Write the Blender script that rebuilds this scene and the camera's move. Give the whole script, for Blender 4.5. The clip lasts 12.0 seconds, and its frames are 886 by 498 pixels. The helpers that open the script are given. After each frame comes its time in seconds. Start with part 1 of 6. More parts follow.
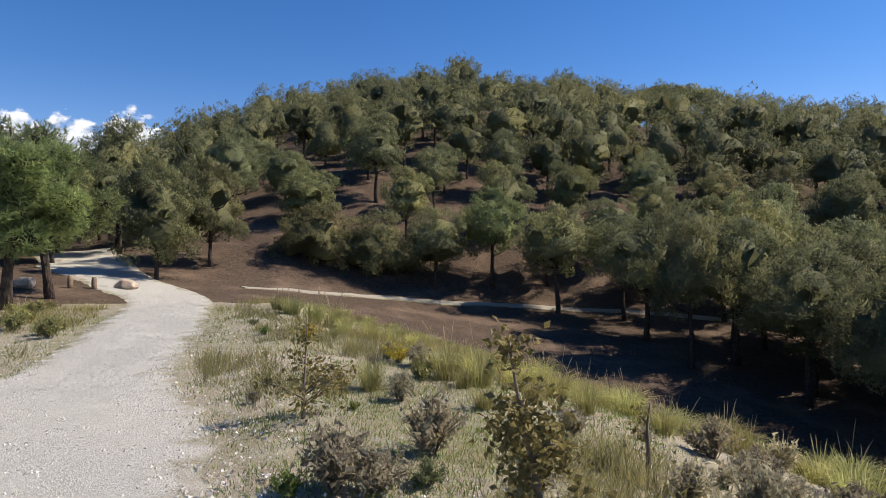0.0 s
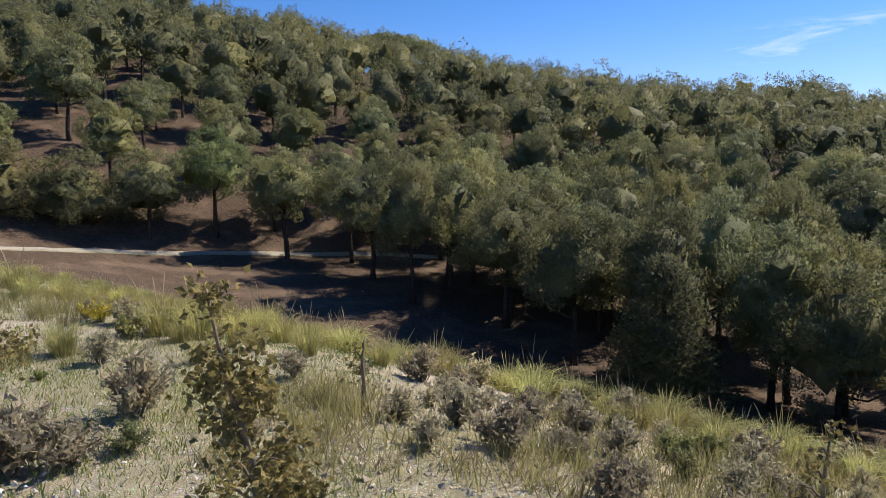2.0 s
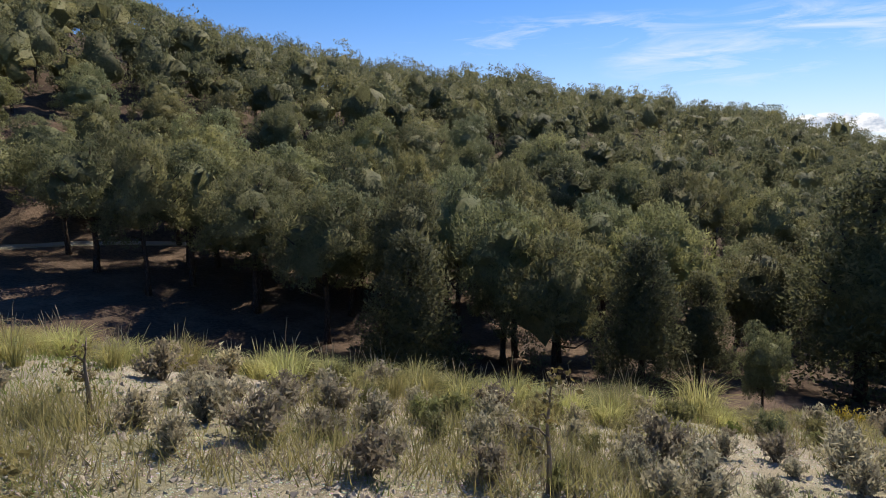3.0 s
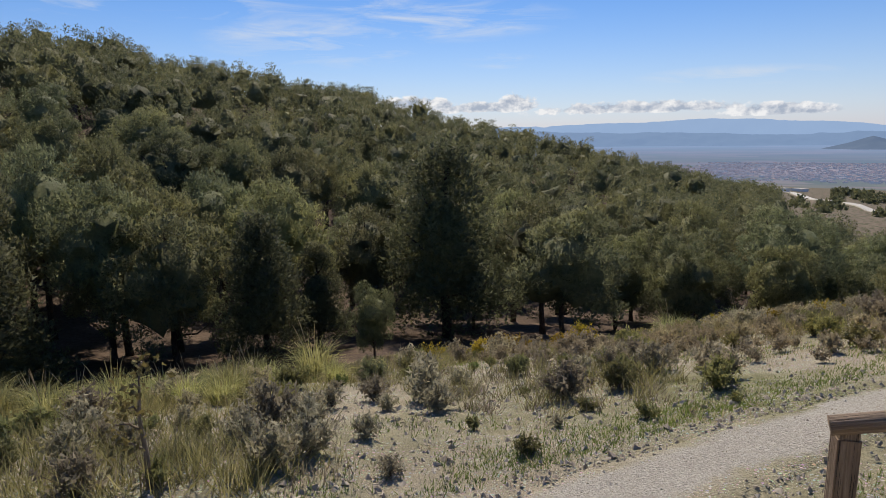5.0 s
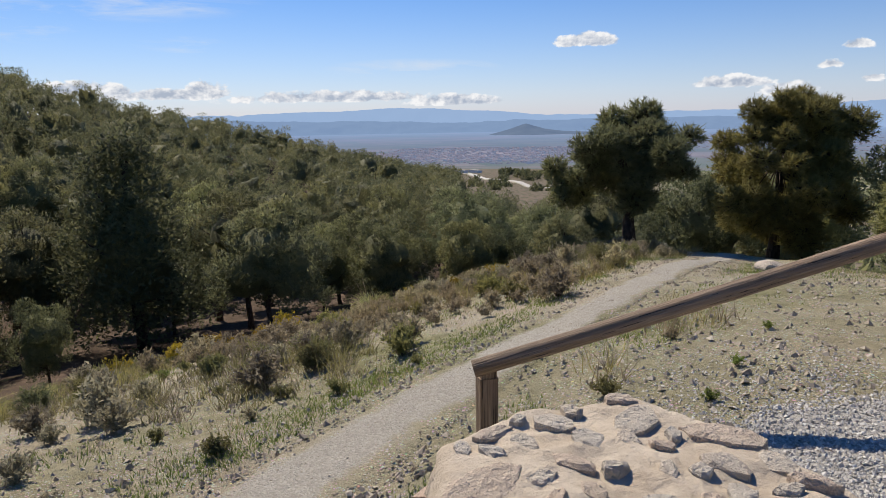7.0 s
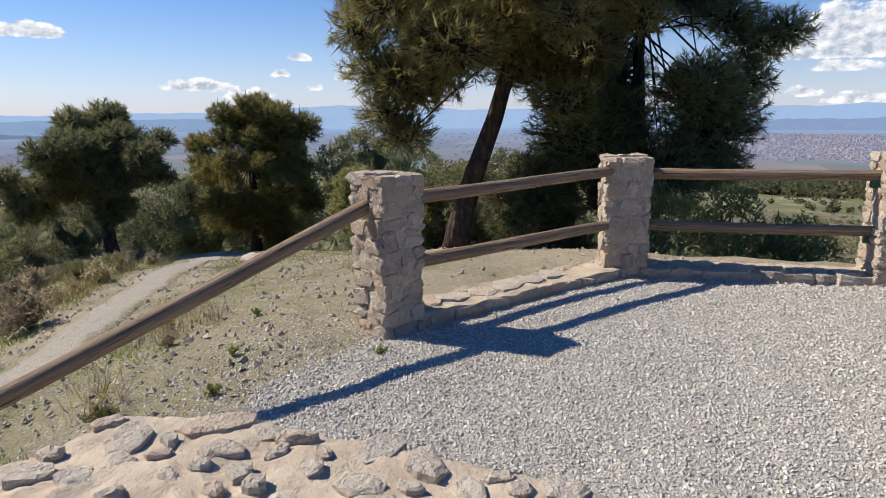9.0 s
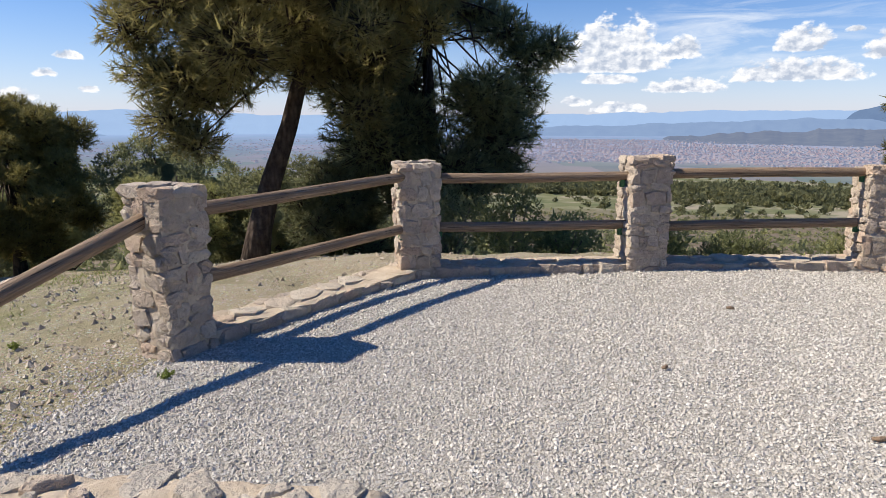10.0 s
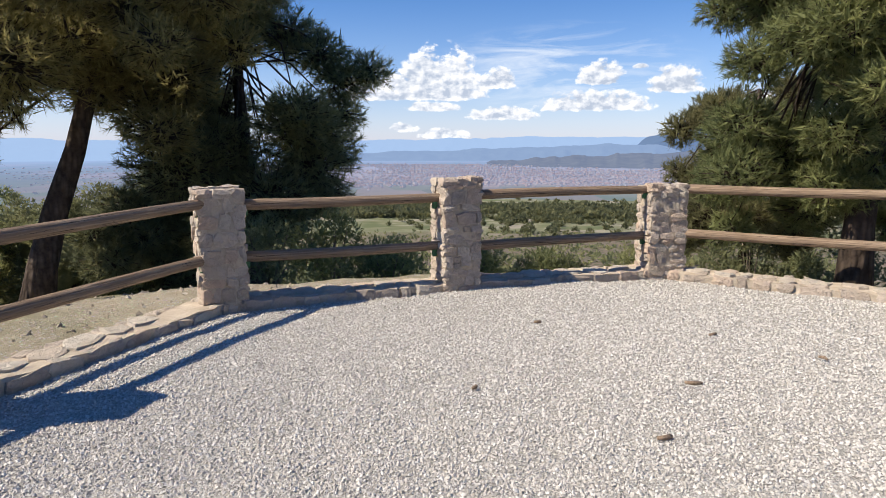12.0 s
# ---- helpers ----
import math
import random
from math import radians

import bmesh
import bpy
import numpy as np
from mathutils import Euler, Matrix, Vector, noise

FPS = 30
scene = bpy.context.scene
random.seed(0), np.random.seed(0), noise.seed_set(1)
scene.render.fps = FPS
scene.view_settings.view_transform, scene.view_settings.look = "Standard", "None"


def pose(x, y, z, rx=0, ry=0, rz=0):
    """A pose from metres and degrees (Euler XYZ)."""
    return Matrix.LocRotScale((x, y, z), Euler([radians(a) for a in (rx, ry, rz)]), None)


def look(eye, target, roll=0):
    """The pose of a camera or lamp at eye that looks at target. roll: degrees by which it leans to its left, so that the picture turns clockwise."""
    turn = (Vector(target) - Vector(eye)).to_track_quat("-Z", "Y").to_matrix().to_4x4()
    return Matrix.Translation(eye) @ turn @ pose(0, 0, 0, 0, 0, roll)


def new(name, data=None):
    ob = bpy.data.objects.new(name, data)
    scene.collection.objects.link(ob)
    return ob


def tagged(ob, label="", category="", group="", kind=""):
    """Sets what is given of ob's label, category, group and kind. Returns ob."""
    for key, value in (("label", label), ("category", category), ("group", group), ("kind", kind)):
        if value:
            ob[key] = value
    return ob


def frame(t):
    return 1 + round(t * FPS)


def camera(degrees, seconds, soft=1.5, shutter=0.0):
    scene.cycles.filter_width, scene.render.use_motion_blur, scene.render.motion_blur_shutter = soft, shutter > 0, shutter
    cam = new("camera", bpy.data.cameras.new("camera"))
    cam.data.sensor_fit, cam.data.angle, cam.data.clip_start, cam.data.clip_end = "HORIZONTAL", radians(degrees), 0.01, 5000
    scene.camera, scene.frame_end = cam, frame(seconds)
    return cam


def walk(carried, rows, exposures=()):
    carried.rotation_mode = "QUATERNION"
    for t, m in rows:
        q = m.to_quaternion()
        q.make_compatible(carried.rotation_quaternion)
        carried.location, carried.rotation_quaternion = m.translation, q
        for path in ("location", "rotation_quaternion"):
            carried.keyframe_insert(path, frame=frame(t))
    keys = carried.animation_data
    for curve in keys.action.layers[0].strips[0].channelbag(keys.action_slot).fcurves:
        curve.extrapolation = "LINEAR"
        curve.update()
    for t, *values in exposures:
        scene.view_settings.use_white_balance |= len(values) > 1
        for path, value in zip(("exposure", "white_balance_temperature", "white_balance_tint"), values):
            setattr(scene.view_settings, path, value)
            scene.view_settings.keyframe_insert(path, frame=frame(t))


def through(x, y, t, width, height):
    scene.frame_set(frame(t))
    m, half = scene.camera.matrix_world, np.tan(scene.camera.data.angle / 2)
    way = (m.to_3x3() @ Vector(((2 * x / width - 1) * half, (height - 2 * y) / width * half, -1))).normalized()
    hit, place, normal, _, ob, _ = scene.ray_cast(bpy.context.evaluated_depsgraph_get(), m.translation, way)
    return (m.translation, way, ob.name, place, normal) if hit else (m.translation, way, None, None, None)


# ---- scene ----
cam = camera(70.2, 12.0, soft=0.85)
PATH = [
    (0, (0.615, 0.689, 1.752), (0.525, 2.687, 1.742), -0.8),
    (0.5, (0.638, 0.681, 1.749), (0.735, 2.678, 1.712), -0.9),
    (1, (0.683, 0.684, 1.742), (0.993, 2.658, 1.659), -1.1),
    (1.5, (0.726, 0.672, 1.736), (1.231, 2.602, 1.592), -1.1),
    (2, (0.748, 0.689, 1.734), (1.477, 2.541, 1.536), -1.0),
    (2.5, (0.773, 0.741, 1.724), (1.835, 2.418, 1.486), -0.8),
    (3, (0.794, 0.747, 1.713), (2.172, 2.17, 1.44), -0.9),
    (3.5, (0.69, 0.687, 1.732), (2.331, 1.786, 1.418), -0.6),
    (5.5, (0.941, 0.479, 1.639), (2.891, 0.73, 1.271), -1.2),
    (6, (0.94, 0.408, 1.63), (2.903, 0.469, 1.251), -1.3),
    (6.5, (0.923, 0.322, 1.622), (2.874, 0.128, 1.224), -1.2),
    (8.5, (0.916, 0.251, 1.61), (2.262, -1.169, 1.194), -0.6),
    (9, (0.85, 0.246, 1.614), (1.854, -1.432, 1.194), -0.4),
    (9.5, (0.794, 0.239, 1.615), (1.485, -1.59, 1.197), -0.3),
    (10, (0.726, 0.235, 1.629), (1.179, -1.671, 1.225), 0.0),
    (10.5, (0.672, 0.233, 1.628), (0.907, -1.717, 1.249), 0.1),
    (11, (0.649, 0.209, 1.627), (0.707, -1.76, 1.28), 0.1),
    (11.5, (0.57, 0.131, 1.615), (0.53, -1.842, 1.29), 0.1),
    (12, (0.534, 0.017, 1.6), (0.475, -1.955, 1.273), -0.0),
]
walk(cam, [(t, look(eye, target, roll)) for t, eye, target, roll in PATH],
     [(0, .33), (1.5, .5), (2.5, .46), (3.5, .05), (5.5, -.1), (6.5, -.06), (8.5, .1), (10, .27), (12, .33)])

# ---------------------------------------------------------------- light
SUN_BEARING, SUN_HEIGHT = 77.0, 45.0
rng = np.random.default_rng(7)


def sun_and_sky():
    to_sun = Vector((math.sin(radians(SUN_BEARING)) * math.cos(radians(SUN_HEIGHT)),
                     math.cos(radians(SUN_BEARING)) * math.cos(radians(SUN_HEIGHT)), math.sin(radians(SUN_HEIGHT))))
    lamp = bpy.data.lights.new("sun", "SUN")
    lamp.energy, lamp.angle, lamp.color = 5.4, radians(0.5), (1.0, 0.895, 0.75)
    ob = new("sun", lamp)
    ob.rotation_mode = "QUATERNION"
    ob.rotation_quaternion = to_sun.to_track_quat("Z", "Y")
    ob.location = (0, 0, 60)
    world = bpy.data.worlds.new("world")
    scene.world = world
    world.use_nodes = True
    nt = world.node_tree
    nt.nodes.clear()
    n, l = nt.nodes.new, nt.links.new

    def math_node(op, a, b=None, c=None, clamp=False):
        m = n("ShaderNodeMath")
        m.operation, m.use_clamp = op, clamp
        for k, v in enumerate((a, b, c)):
            if v is None:
                continue
            if isinstance(v, (int, float)):
                m.inputs[k].default_value = v
            else:
                l(v, m.inputs[k])
        return m.outputs[0]

    sky = n("ShaderNodeTexSky")
    sky.sky_type, sky.sun_disc = "NISHITA", False
    sky.sun_elevation, sky.sun_rotation = radians(SUN_HEIGHT), radians(SUN_BEARING)
    sky.altitude, sky.air_density, sky.dust_density, sky.ozone_density = 900, 1.0, 0.05, 1.7
    coord = n("ShaderNodeTexCoord")
    sep = n("ShaderNodeSeparateXYZ")
    l(coord.outputs["Generated"], sep.inputs[0])
    turned = math_node("MULTIPLY", math_node("ARCTAN2", sep.outputs[0], sep.outputs[1]), 180 / math.pi)
    bearing = math_node("SUBTRACT", math_node("FLOORED_MODULO", math_node("ADD", turned, 120.0), 360.0), 120.0)
    height = math_node("MULTIPLY", math_node("ARCSINE", sep.outputs[2]), 180 / math.pi)

    def field(sx, sy, scale, detail, rough, seed, warp=0.0, db=0.0, dh=0.0):
        comb = n("ShaderNodeCombineXYZ")
        l(math_node("MULTIPLY", math_node("ADD", bearing, db), sx), comb.inputs[0])
        l(math_node("MULTIPLY", math_node("ADD", height, dh), sy), comb.inputs[1])
        comb.inputs[2].default_value = seed
        tex = n("ShaderNodeTexNoise")
        tex.inputs["Scale"].default_value, tex.inputs["Detail"].default_value = scale, detail
        tex.inputs["Roughness"].default_value, tex.inputs["Distortion"].default_value = rough, warp
        l(comb.outputs[0], tex.inputs["Vector"])
        return tex.outputs["Fac"]

    def bump(b0, bw, h0, hw):
        """A smooth hump over bearing and height above the horizon."""
        x = math_node("DIVIDE", math_node("SUBTRACT", bearing, b0), bw)
        y = math_node("DIVIDE", math_node("SUBTRACT", height, h0), hw)
        q = math_node("ADD", math_node("MULTIPLY", x, x), math_node("MULTIPLY", y, y))
        return math_node("SUBTRACT", 1.0, q, clamp=True)

    def flat_based(b0, bw, h0, hw):
        """A heap of cloud: round above, cut flat below h0."""
        up = bump(b0, bw, h0, hw)
        cut = math_node("MULTIPLY", math_node("SUBTRACT", height, h0 - 0.18), 2.6, clamp=True)
        return math_node("MULTIPLY", up, cut)

    heaps = [(-37, 3.2, 6.8, 4.4), (-33, 3.0, 7.0, 4.2), (-28.6, 3.6, 7.0, 4.8), (181, 5.2, 3.9, 5.3), (176.5, 4.6, 3.9, 3.2), (186.6, 2.2, 4.9, 2.0),
             (195.4, 2.5, 5.1, 2.3), (201.6, 2.8, 4.3, 2.6), (187, 4.0, 2.2, 1.5), (194.5, 6.2, 2.9, 2.2), (178.2, 1.6, 1.2, .9), (181.8, 2.8, .6, 1.0),
             (180.5, 3.2, 3.0, .9), (198.6, .8, 6.3, .5), (116.8, 3.3, 5.75, 1.3), (128.8, 3.8, 2.0, 1.2), (132.6, 2.5, 1.3, 1.3), (136.8, 1.2, 4.5, .8),
             (135.2, 1.0, 3.2, .7), (141.2, 1.6, 2.8, 1.2), (138, 1.0, 2.1, .6), (105.5, 5.0, 1.1, 1.1), (75, 6.0, 2.1, 1.3), (84.7, 2.2, 1.9, 1.8),
             (95, 11, 1.5, 1.15), (81, 5, 1.8, 1.0), (107.5, 2.6, 1.2, .4), (216, 12, 2.5, 4), (-75, 25, 3, 4)]
    heap = None
    for row in heaps:
        one = flat_based(*row)
        heap = one if heap is None else math_node("MAXIMUM", heap, one)
    fine = field(1.0, 1.35, 0.8, 9, 0.56, 3.1, 0.1)
    toward = field(1.0, 1.35, 0.8, 5, 0.56, 3.1, 0.1, -0.3, 0.4)
    body = math_node("ADD", math_node("MULTIPLY", heap, 1.05), math_node("MULTIPLY", math_node("SUBTRACT", fine, 0.62), 2.0))
    cloud = math_node("MULTIPLY", body, 3.6, clamp=True)
    cloud = math_node("MULTIPLY", cloud, math_node("MULTIPLY", heap, 5.0, clamp=True))
    lit = math_node("ADD", math_node("MULTIPLY", math_node("SUBTRACT", fine, toward), 3.2), 0.55)
    depth = math_node("ADD", lit, math_node("MULTIPLY", math_node("SUBTRACT", 0.5, heap), 0.55), clamp=True)
    # thin high streaks
    wisp = None
    for row in [(68, 11, 8.0, 2.8), (63.5, 6, 8.0, 1.8), (55, 15, 10.6, 1.9), (83, 4, 6.1, .7), (102, 8, 4.2, .9), (71.5, 5, 11, 1.0), (78, 12, 9.5, 2), (192, 12, 6.5, 4)]:
        one = bump(*row)
        wisp = one if wisp is None else math_node("MAXIMUM", wisp, one)
    streak = field(0.12, 0.75, 1.0, 7, 0.62, 8.4, 0.6)
    thin = math_node("MULTIPLY", math_node("MULTIPLY", math_node("SUBTRACT", streak, 0.47, clamp=True), 3.2, clamp=True), wisp)
    thin = math_node("MULTIPLY", thin, 0.95)

    haze = math_node("POWER", math_node("SUBTRACT", 1.0, math_node("MULTIPLY", math_node("ABSOLUTE", height), 1 / 16), clamp=True), 2.2)
    white = n("ShaderNodeMixRGB")
    white.inputs[1].default_value, white.inputs[2].default_value = (4.2, 4.8, 5.9, 1), (9.2, 9.2, 9.3, 1)
    l(depth, white.inputs[0])
    tone = n("ShaderNodeHueSaturation")
    tone.inputs["Saturation"].default_value = 1.29
    tint = n("ShaderNodeMixRGB")
    tint.blend_type = "MULTIPLY"
    tint.inputs[0].default_value, tint.inputs[2].default_value = 1.0, (0.97, 0.945, 1.08, 1)
    l(sky.outputs[0], tint.inputs[1])
    l(tint.outputs[0], tone.inputs["Color"])

    def mix(fac, a, b):
        m = n("ShaderNodeMixRGB")
        l(fac, m.inputs[0])
        for k, v in ((1, a), (2, b)):
            if isinstance(v, tuple):
                m.inputs[k].default_value = v
            else:
                l(v, m.inputs[k])
        return m.outputs[0]

    c = mix(math_node("MULTIPLY", haze, 0.62), tone.outputs[0], (4.2, 5.0, 7.3, 1))
    c = mix(thin, c, (7.2, 7.7, 8.4, 1))
    c = mix(cloud, c, white.outputs[0])
    back = n("ShaderNodeBackground")
    back.inputs["Strength"].default_value = 0.101
    l(c, back.inputs[0])
    out = n("ShaderNodeOutputWorld")
    l(back.outputs[0], out.inputs[0])


sun_and_sky()
scene.view_settings.exposure = 0.0


# ---------------------------------------------------------------- materials
MIDDLE = (0.7, 0.3)


def polar(bearing, r):
    """The place at a bearing and a distance from the middle of the viewpoint."""
    return MIDDLE[0] + r * np.sin(np.radians(bearing)), MIDDLE[1] + r * np.cos(np.radians(bearing))


class Nodes:
    """A node material under construction."""

    def __init__(self, name):
        self.m = bpy.data.materials.new(name)
        self.m.use_nodes = True
        self.t = self.m.node_tree
        self.t.nodes.clear()
        self.bsdf = self.t.nodes.new("ShaderNodeBsdfPrincipled")
        self.out = self.t.nodes.new("ShaderNodeOutputMaterial")
        self.t.links.new(self.bsdf.outputs[0], self.out.inputs[0])

    def n(self, kind):
        return self.t.nodes.new(kind)

    def l(self, a, b):
        self.t.links.new(a, b)

    def coord(self, which="Object"):
        if which == "Position":
            return self.n("ShaderNodeNewGeometry").outputs["Position"]
        return self.n("ShaderNodeTexCoord").outputs[which]

    def noise(self, scale, detail=4, rough=0.55, where=None, warp=0.0, stretch=None):
        x = self.n("ShaderNodeTexNoise")
        x.inputs["Scale"].default_value, x.inputs["Detail"].default_value = scale, detail
        x.inputs["Roughness"].default_value, x.inputs["Distortion"].default_value = rough, warp
        where = where if where is not None else self.coord()
        if stretch:
            m = self.n("ShaderNodeMapping")
            m.inputs["Scale"].default_value = stretch
            self.l(where, m.inputs[0])
            where = m.outputs[0]
        self.l(where, x.inputs["Vector"])
        return x.outputs["Fac"]

    def ramp(self, fac, *stops):
        r = self.n("ShaderNodeValToRGB")
        e = r.color_ramp.elements
        while len(e) < len(stops):
            e.new(0.5)
        for k, (p, c) in enumerate(stops):
            e[k].position = p
            e[k].color = (*c, 1) if len(c) == 3 else c
        self.l(fac, r.inputs[0])
        return r.outputs[0]

    def mix(self, fac, a, b, mode="MIX"):
        m = self.n("ShaderNodeMixRGB")
        m.blend_type = mode
        for k, v in ((0, fac), (1, a), (2, b)):
            if isinstance(v, (int, float)):
                m.inputs[k].default_value = v
            elif isinstance(v, tuple):
                m.inputs[k].default_value = (*v, 1) if len(v) == 3 else v
            else:
                self.l(v, m.inputs[k])
        return m.outputs[0]

    def math(self, op, a, b=0.5, clamp=False):
        m = self.n("ShaderNodeMath")
        m.operation, m.use_clamp = op, clamp
        for k, v in ((0, a), (1, b)):
            if isinstance(v, (int, float)):
                m.inputs[k].default_value = v
            else:
                self.l(v, m.inputs[k])
        return m.outputs[0]

    def bump(self, height, strength=0.4, distance=0.02):
        b = self.n("ShaderNodeBump")
        b.inputs["Strength"].default_value, b.inputs["Distance"].default_value = strength, distance
        self.l(height, b.inputs["Height"])
        self.l(b.outputs[0], self.bsdf.inputs["Normal"])

    def done(self, color, rough=0.9, spec=0.2):
        if isinstance(color, tuple):
            self.bsdf.inputs["Base Color"].default_value = (*color, 1)
        else:
            self.l(color, self.bsdf.inputs["Base Color"])
        if isinstance(rough, (int, float)):
            self.bsdf.inputs["Roughness"].default_value = rough
        else:
            self.l(rough, self.bsdf.inputs["Roughness"])
        self.bsdf.inputs["Specular IOR Level"].default_value = spec
        return self.m


def foliage(name, dark, light, tip, through=0.25, rough=0.65, gloss=0.15, texture=0.2):
    """Leaves and needles: hue from leaf to leaf and from plant to plant, some light let through."""
    k = Nodes(name)
    geo, info = k.n("ShaderNodeNewGeometry"), k.n("ShaderNodeObjectInfo")
    c = k.ramp(geo.outputs["Random Per Island"], (0.0, dark), (0.65, light), (1.0, tip))
    grain = k.noise(5.0, 6, 0.75, k.coord("Position"))
    c = k.mix(texture, c, k.ramp(grain, (0.36, tuple(0.6 * v for v in dark)), (0.52, light), (0.66, tuple(1.25 * v for v in tip))))
    big = k.noise(0.35, 2, 0.5, k.coord("Position"))
    c = k.mix(k.math("MULTIPLY", big, 0.5), c, tuple(0.5 * (a + b) for a, b in zip(dark, tip)))
    hue = k.n("ShaderNodeHueSaturation")
    k.l(c, hue.inputs["Color"])
    k.l(k.math("ADD", k.math("MULTIPLY", info.outputs["Random"], 0.03), 0.485), hue.inputs["Hue"])
    k.l(k.math("ADD", k.math("MULTIPLY", info.outputs["Random"], 0.5), 0.75), hue.inputs["Value"])
    stand = k.noise(0.13, 3, 0.6, k.coord("Position"))
    c = k.mix(1.0, hue.outputs[0], k.ramp(stand, (0.36, (0.72, 0.76, 0.80)), (0.5, (1.0, 1.0, 1.0)), (0.64, (1.28, 1.22, 1.05))), "MULTIPLY")
    k.bump(grain, 0.7, 0.15)
    k.done(c, rough, gloss)
    tr = k.n("ShaderNodeBsdfTranslucent")
    k.l(c, tr.inputs[0])
    mx = k.n("ShaderNodeMixShader")
    mx.inputs[0].default_value = through
    k.l(k.bsdf.outputs[0], mx.inputs[1])
    k.l(tr.outputs[0], mx.inputs[2])
    k.l(mx.outputs[0], k.out.inputs[0])
    return k.m


def soil_colour(k, p):
    """Colour and relief of the dry stony ground, by place."""
    big, mid, fine = k.noise(0.22, 4, 0.6, p), k.noise(1.7, 5, 0.62, p), k.noise(38, 5, 0.7, p)
    soil = k.ramp(mid, (0.3, (0.37, 0.305, 0.22)), (0.52, (0.49, 0.42, 0.32)), (0.7, (0.58, 0.525, 0.425)))
    litter = k.ramp(fine, (0.3, (0.16, 0.13, 0.09)), (0.7, (0.43, 0.375, 0.28)))
    soil = k.mix(0.45, soil, litter)
    grass = k.ramp(k.noise(9, 4, 0.6, p), (0.35, (0.12, 0.128, 0.050)), (0.7, (0.29, 0.275, 0.14)))
    c = k.mix(k.math("MULTIPLY", k.math("SUBTRACT", big, 0.37, True), 3.2, True), soil, grass)
    relief = k.math("ADD", fine, k.math("MULTIPLY", mid, 2.0))
    for scale, limit, part_of in ((26, 0.26, 0.47), (60, 0.30, 0.44)):
        vor = k.n("ShaderNodeTexVoronoi")
        vor.inputs["Scale"].default_value = scale
        k.l(p, vor.inputs["Vector"])
        spots = k.math("MULTIPLY", k.math("LESS_THAN", vor.outputs["Distance"], limit), k.math("GREATER_THAN", k.noise(2.6, 3, 0.6, p), part_of))
        tone = k.mix(0.6, (0.50, 0.465, 0.40), vor.outputs["Color"], "SOFT_LIGHT")
        c = k.mix(k.math("MULTIPLY", spots, 0.8), c, tone)
        relief = k.math("ADD", relief, k.math("MULTIPLY", spots, 0.6))
    return c, relief


def ground_material():
    k = Nodes("dry_stony_soil")
    c, relief = soil_colour(k, k.coord("Position"))
    k.bump(relief, 0.8, 0.04)
    return k.done(c, 0.95, 0.1)


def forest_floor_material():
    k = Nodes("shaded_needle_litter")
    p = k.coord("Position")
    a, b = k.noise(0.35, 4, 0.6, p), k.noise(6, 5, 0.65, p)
    # needle litter browns, darkened further so the wood's shade is in the colour
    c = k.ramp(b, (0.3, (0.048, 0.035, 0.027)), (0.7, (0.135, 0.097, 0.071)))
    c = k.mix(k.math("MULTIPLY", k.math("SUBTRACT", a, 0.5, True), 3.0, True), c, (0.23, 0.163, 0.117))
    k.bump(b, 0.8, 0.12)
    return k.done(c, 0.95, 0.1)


def scrub_material():
    k = Nodes("scrub_slope")
    p = k.coord("Position")
    v = k.n("ShaderNodeTexVoronoi")
    v.inputs["Scale"].default_value = 0.42
    k.l(p, v.inputs["Vector"])
    big = k.noise(0.012, 4, 0.6, p)
    ln = k.n("ShaderNodeVectorMath")
    ln.operation = "LENGTH"
    k.l(p, ln.inputs[0])
    c = k.ramp(k.noise(0.5, 5, 0.7, p), (0.3, (0.125, 0.100, 0.073)), (0.7, (0.235, 0.195, 0.145)))
    c = k.mix(k.math("LESS_THAN", v.outputs["Distance"], 0.36), c, (0.095, 0.098, 0.055))
    sep = k.n("ShaderNodeSeparateXYZ")
    k.l(p, sep.inputs[0])
    south = k.math("MULTIPLY", k.math("ADD", k.math("MULTIPLY", sep.outputs[0], 0.6), sep.outputs[1]), -1 / 60, True)
    beyond = k.math("MULTIPLY", k.math("SUBTRACT", k.math("ADD", ln.outputs["Value"], k.math("MULTIPLY", big, 160.0)), 410.0), 1 / 60, True)
    meadow = k.ramp(k.noise(0.02, 5, 0.65, p), (0.4, (0.125, 0.142, 0.068)), (0.52, (0.19, 0.19, 0.108)), (0.62, (0.30, 0.27, 0.20)))
    c = k.mix(k.math("MULTIPLY", beyond, south), c, meadow)
    return k.done(c, 0.95, 0.05)


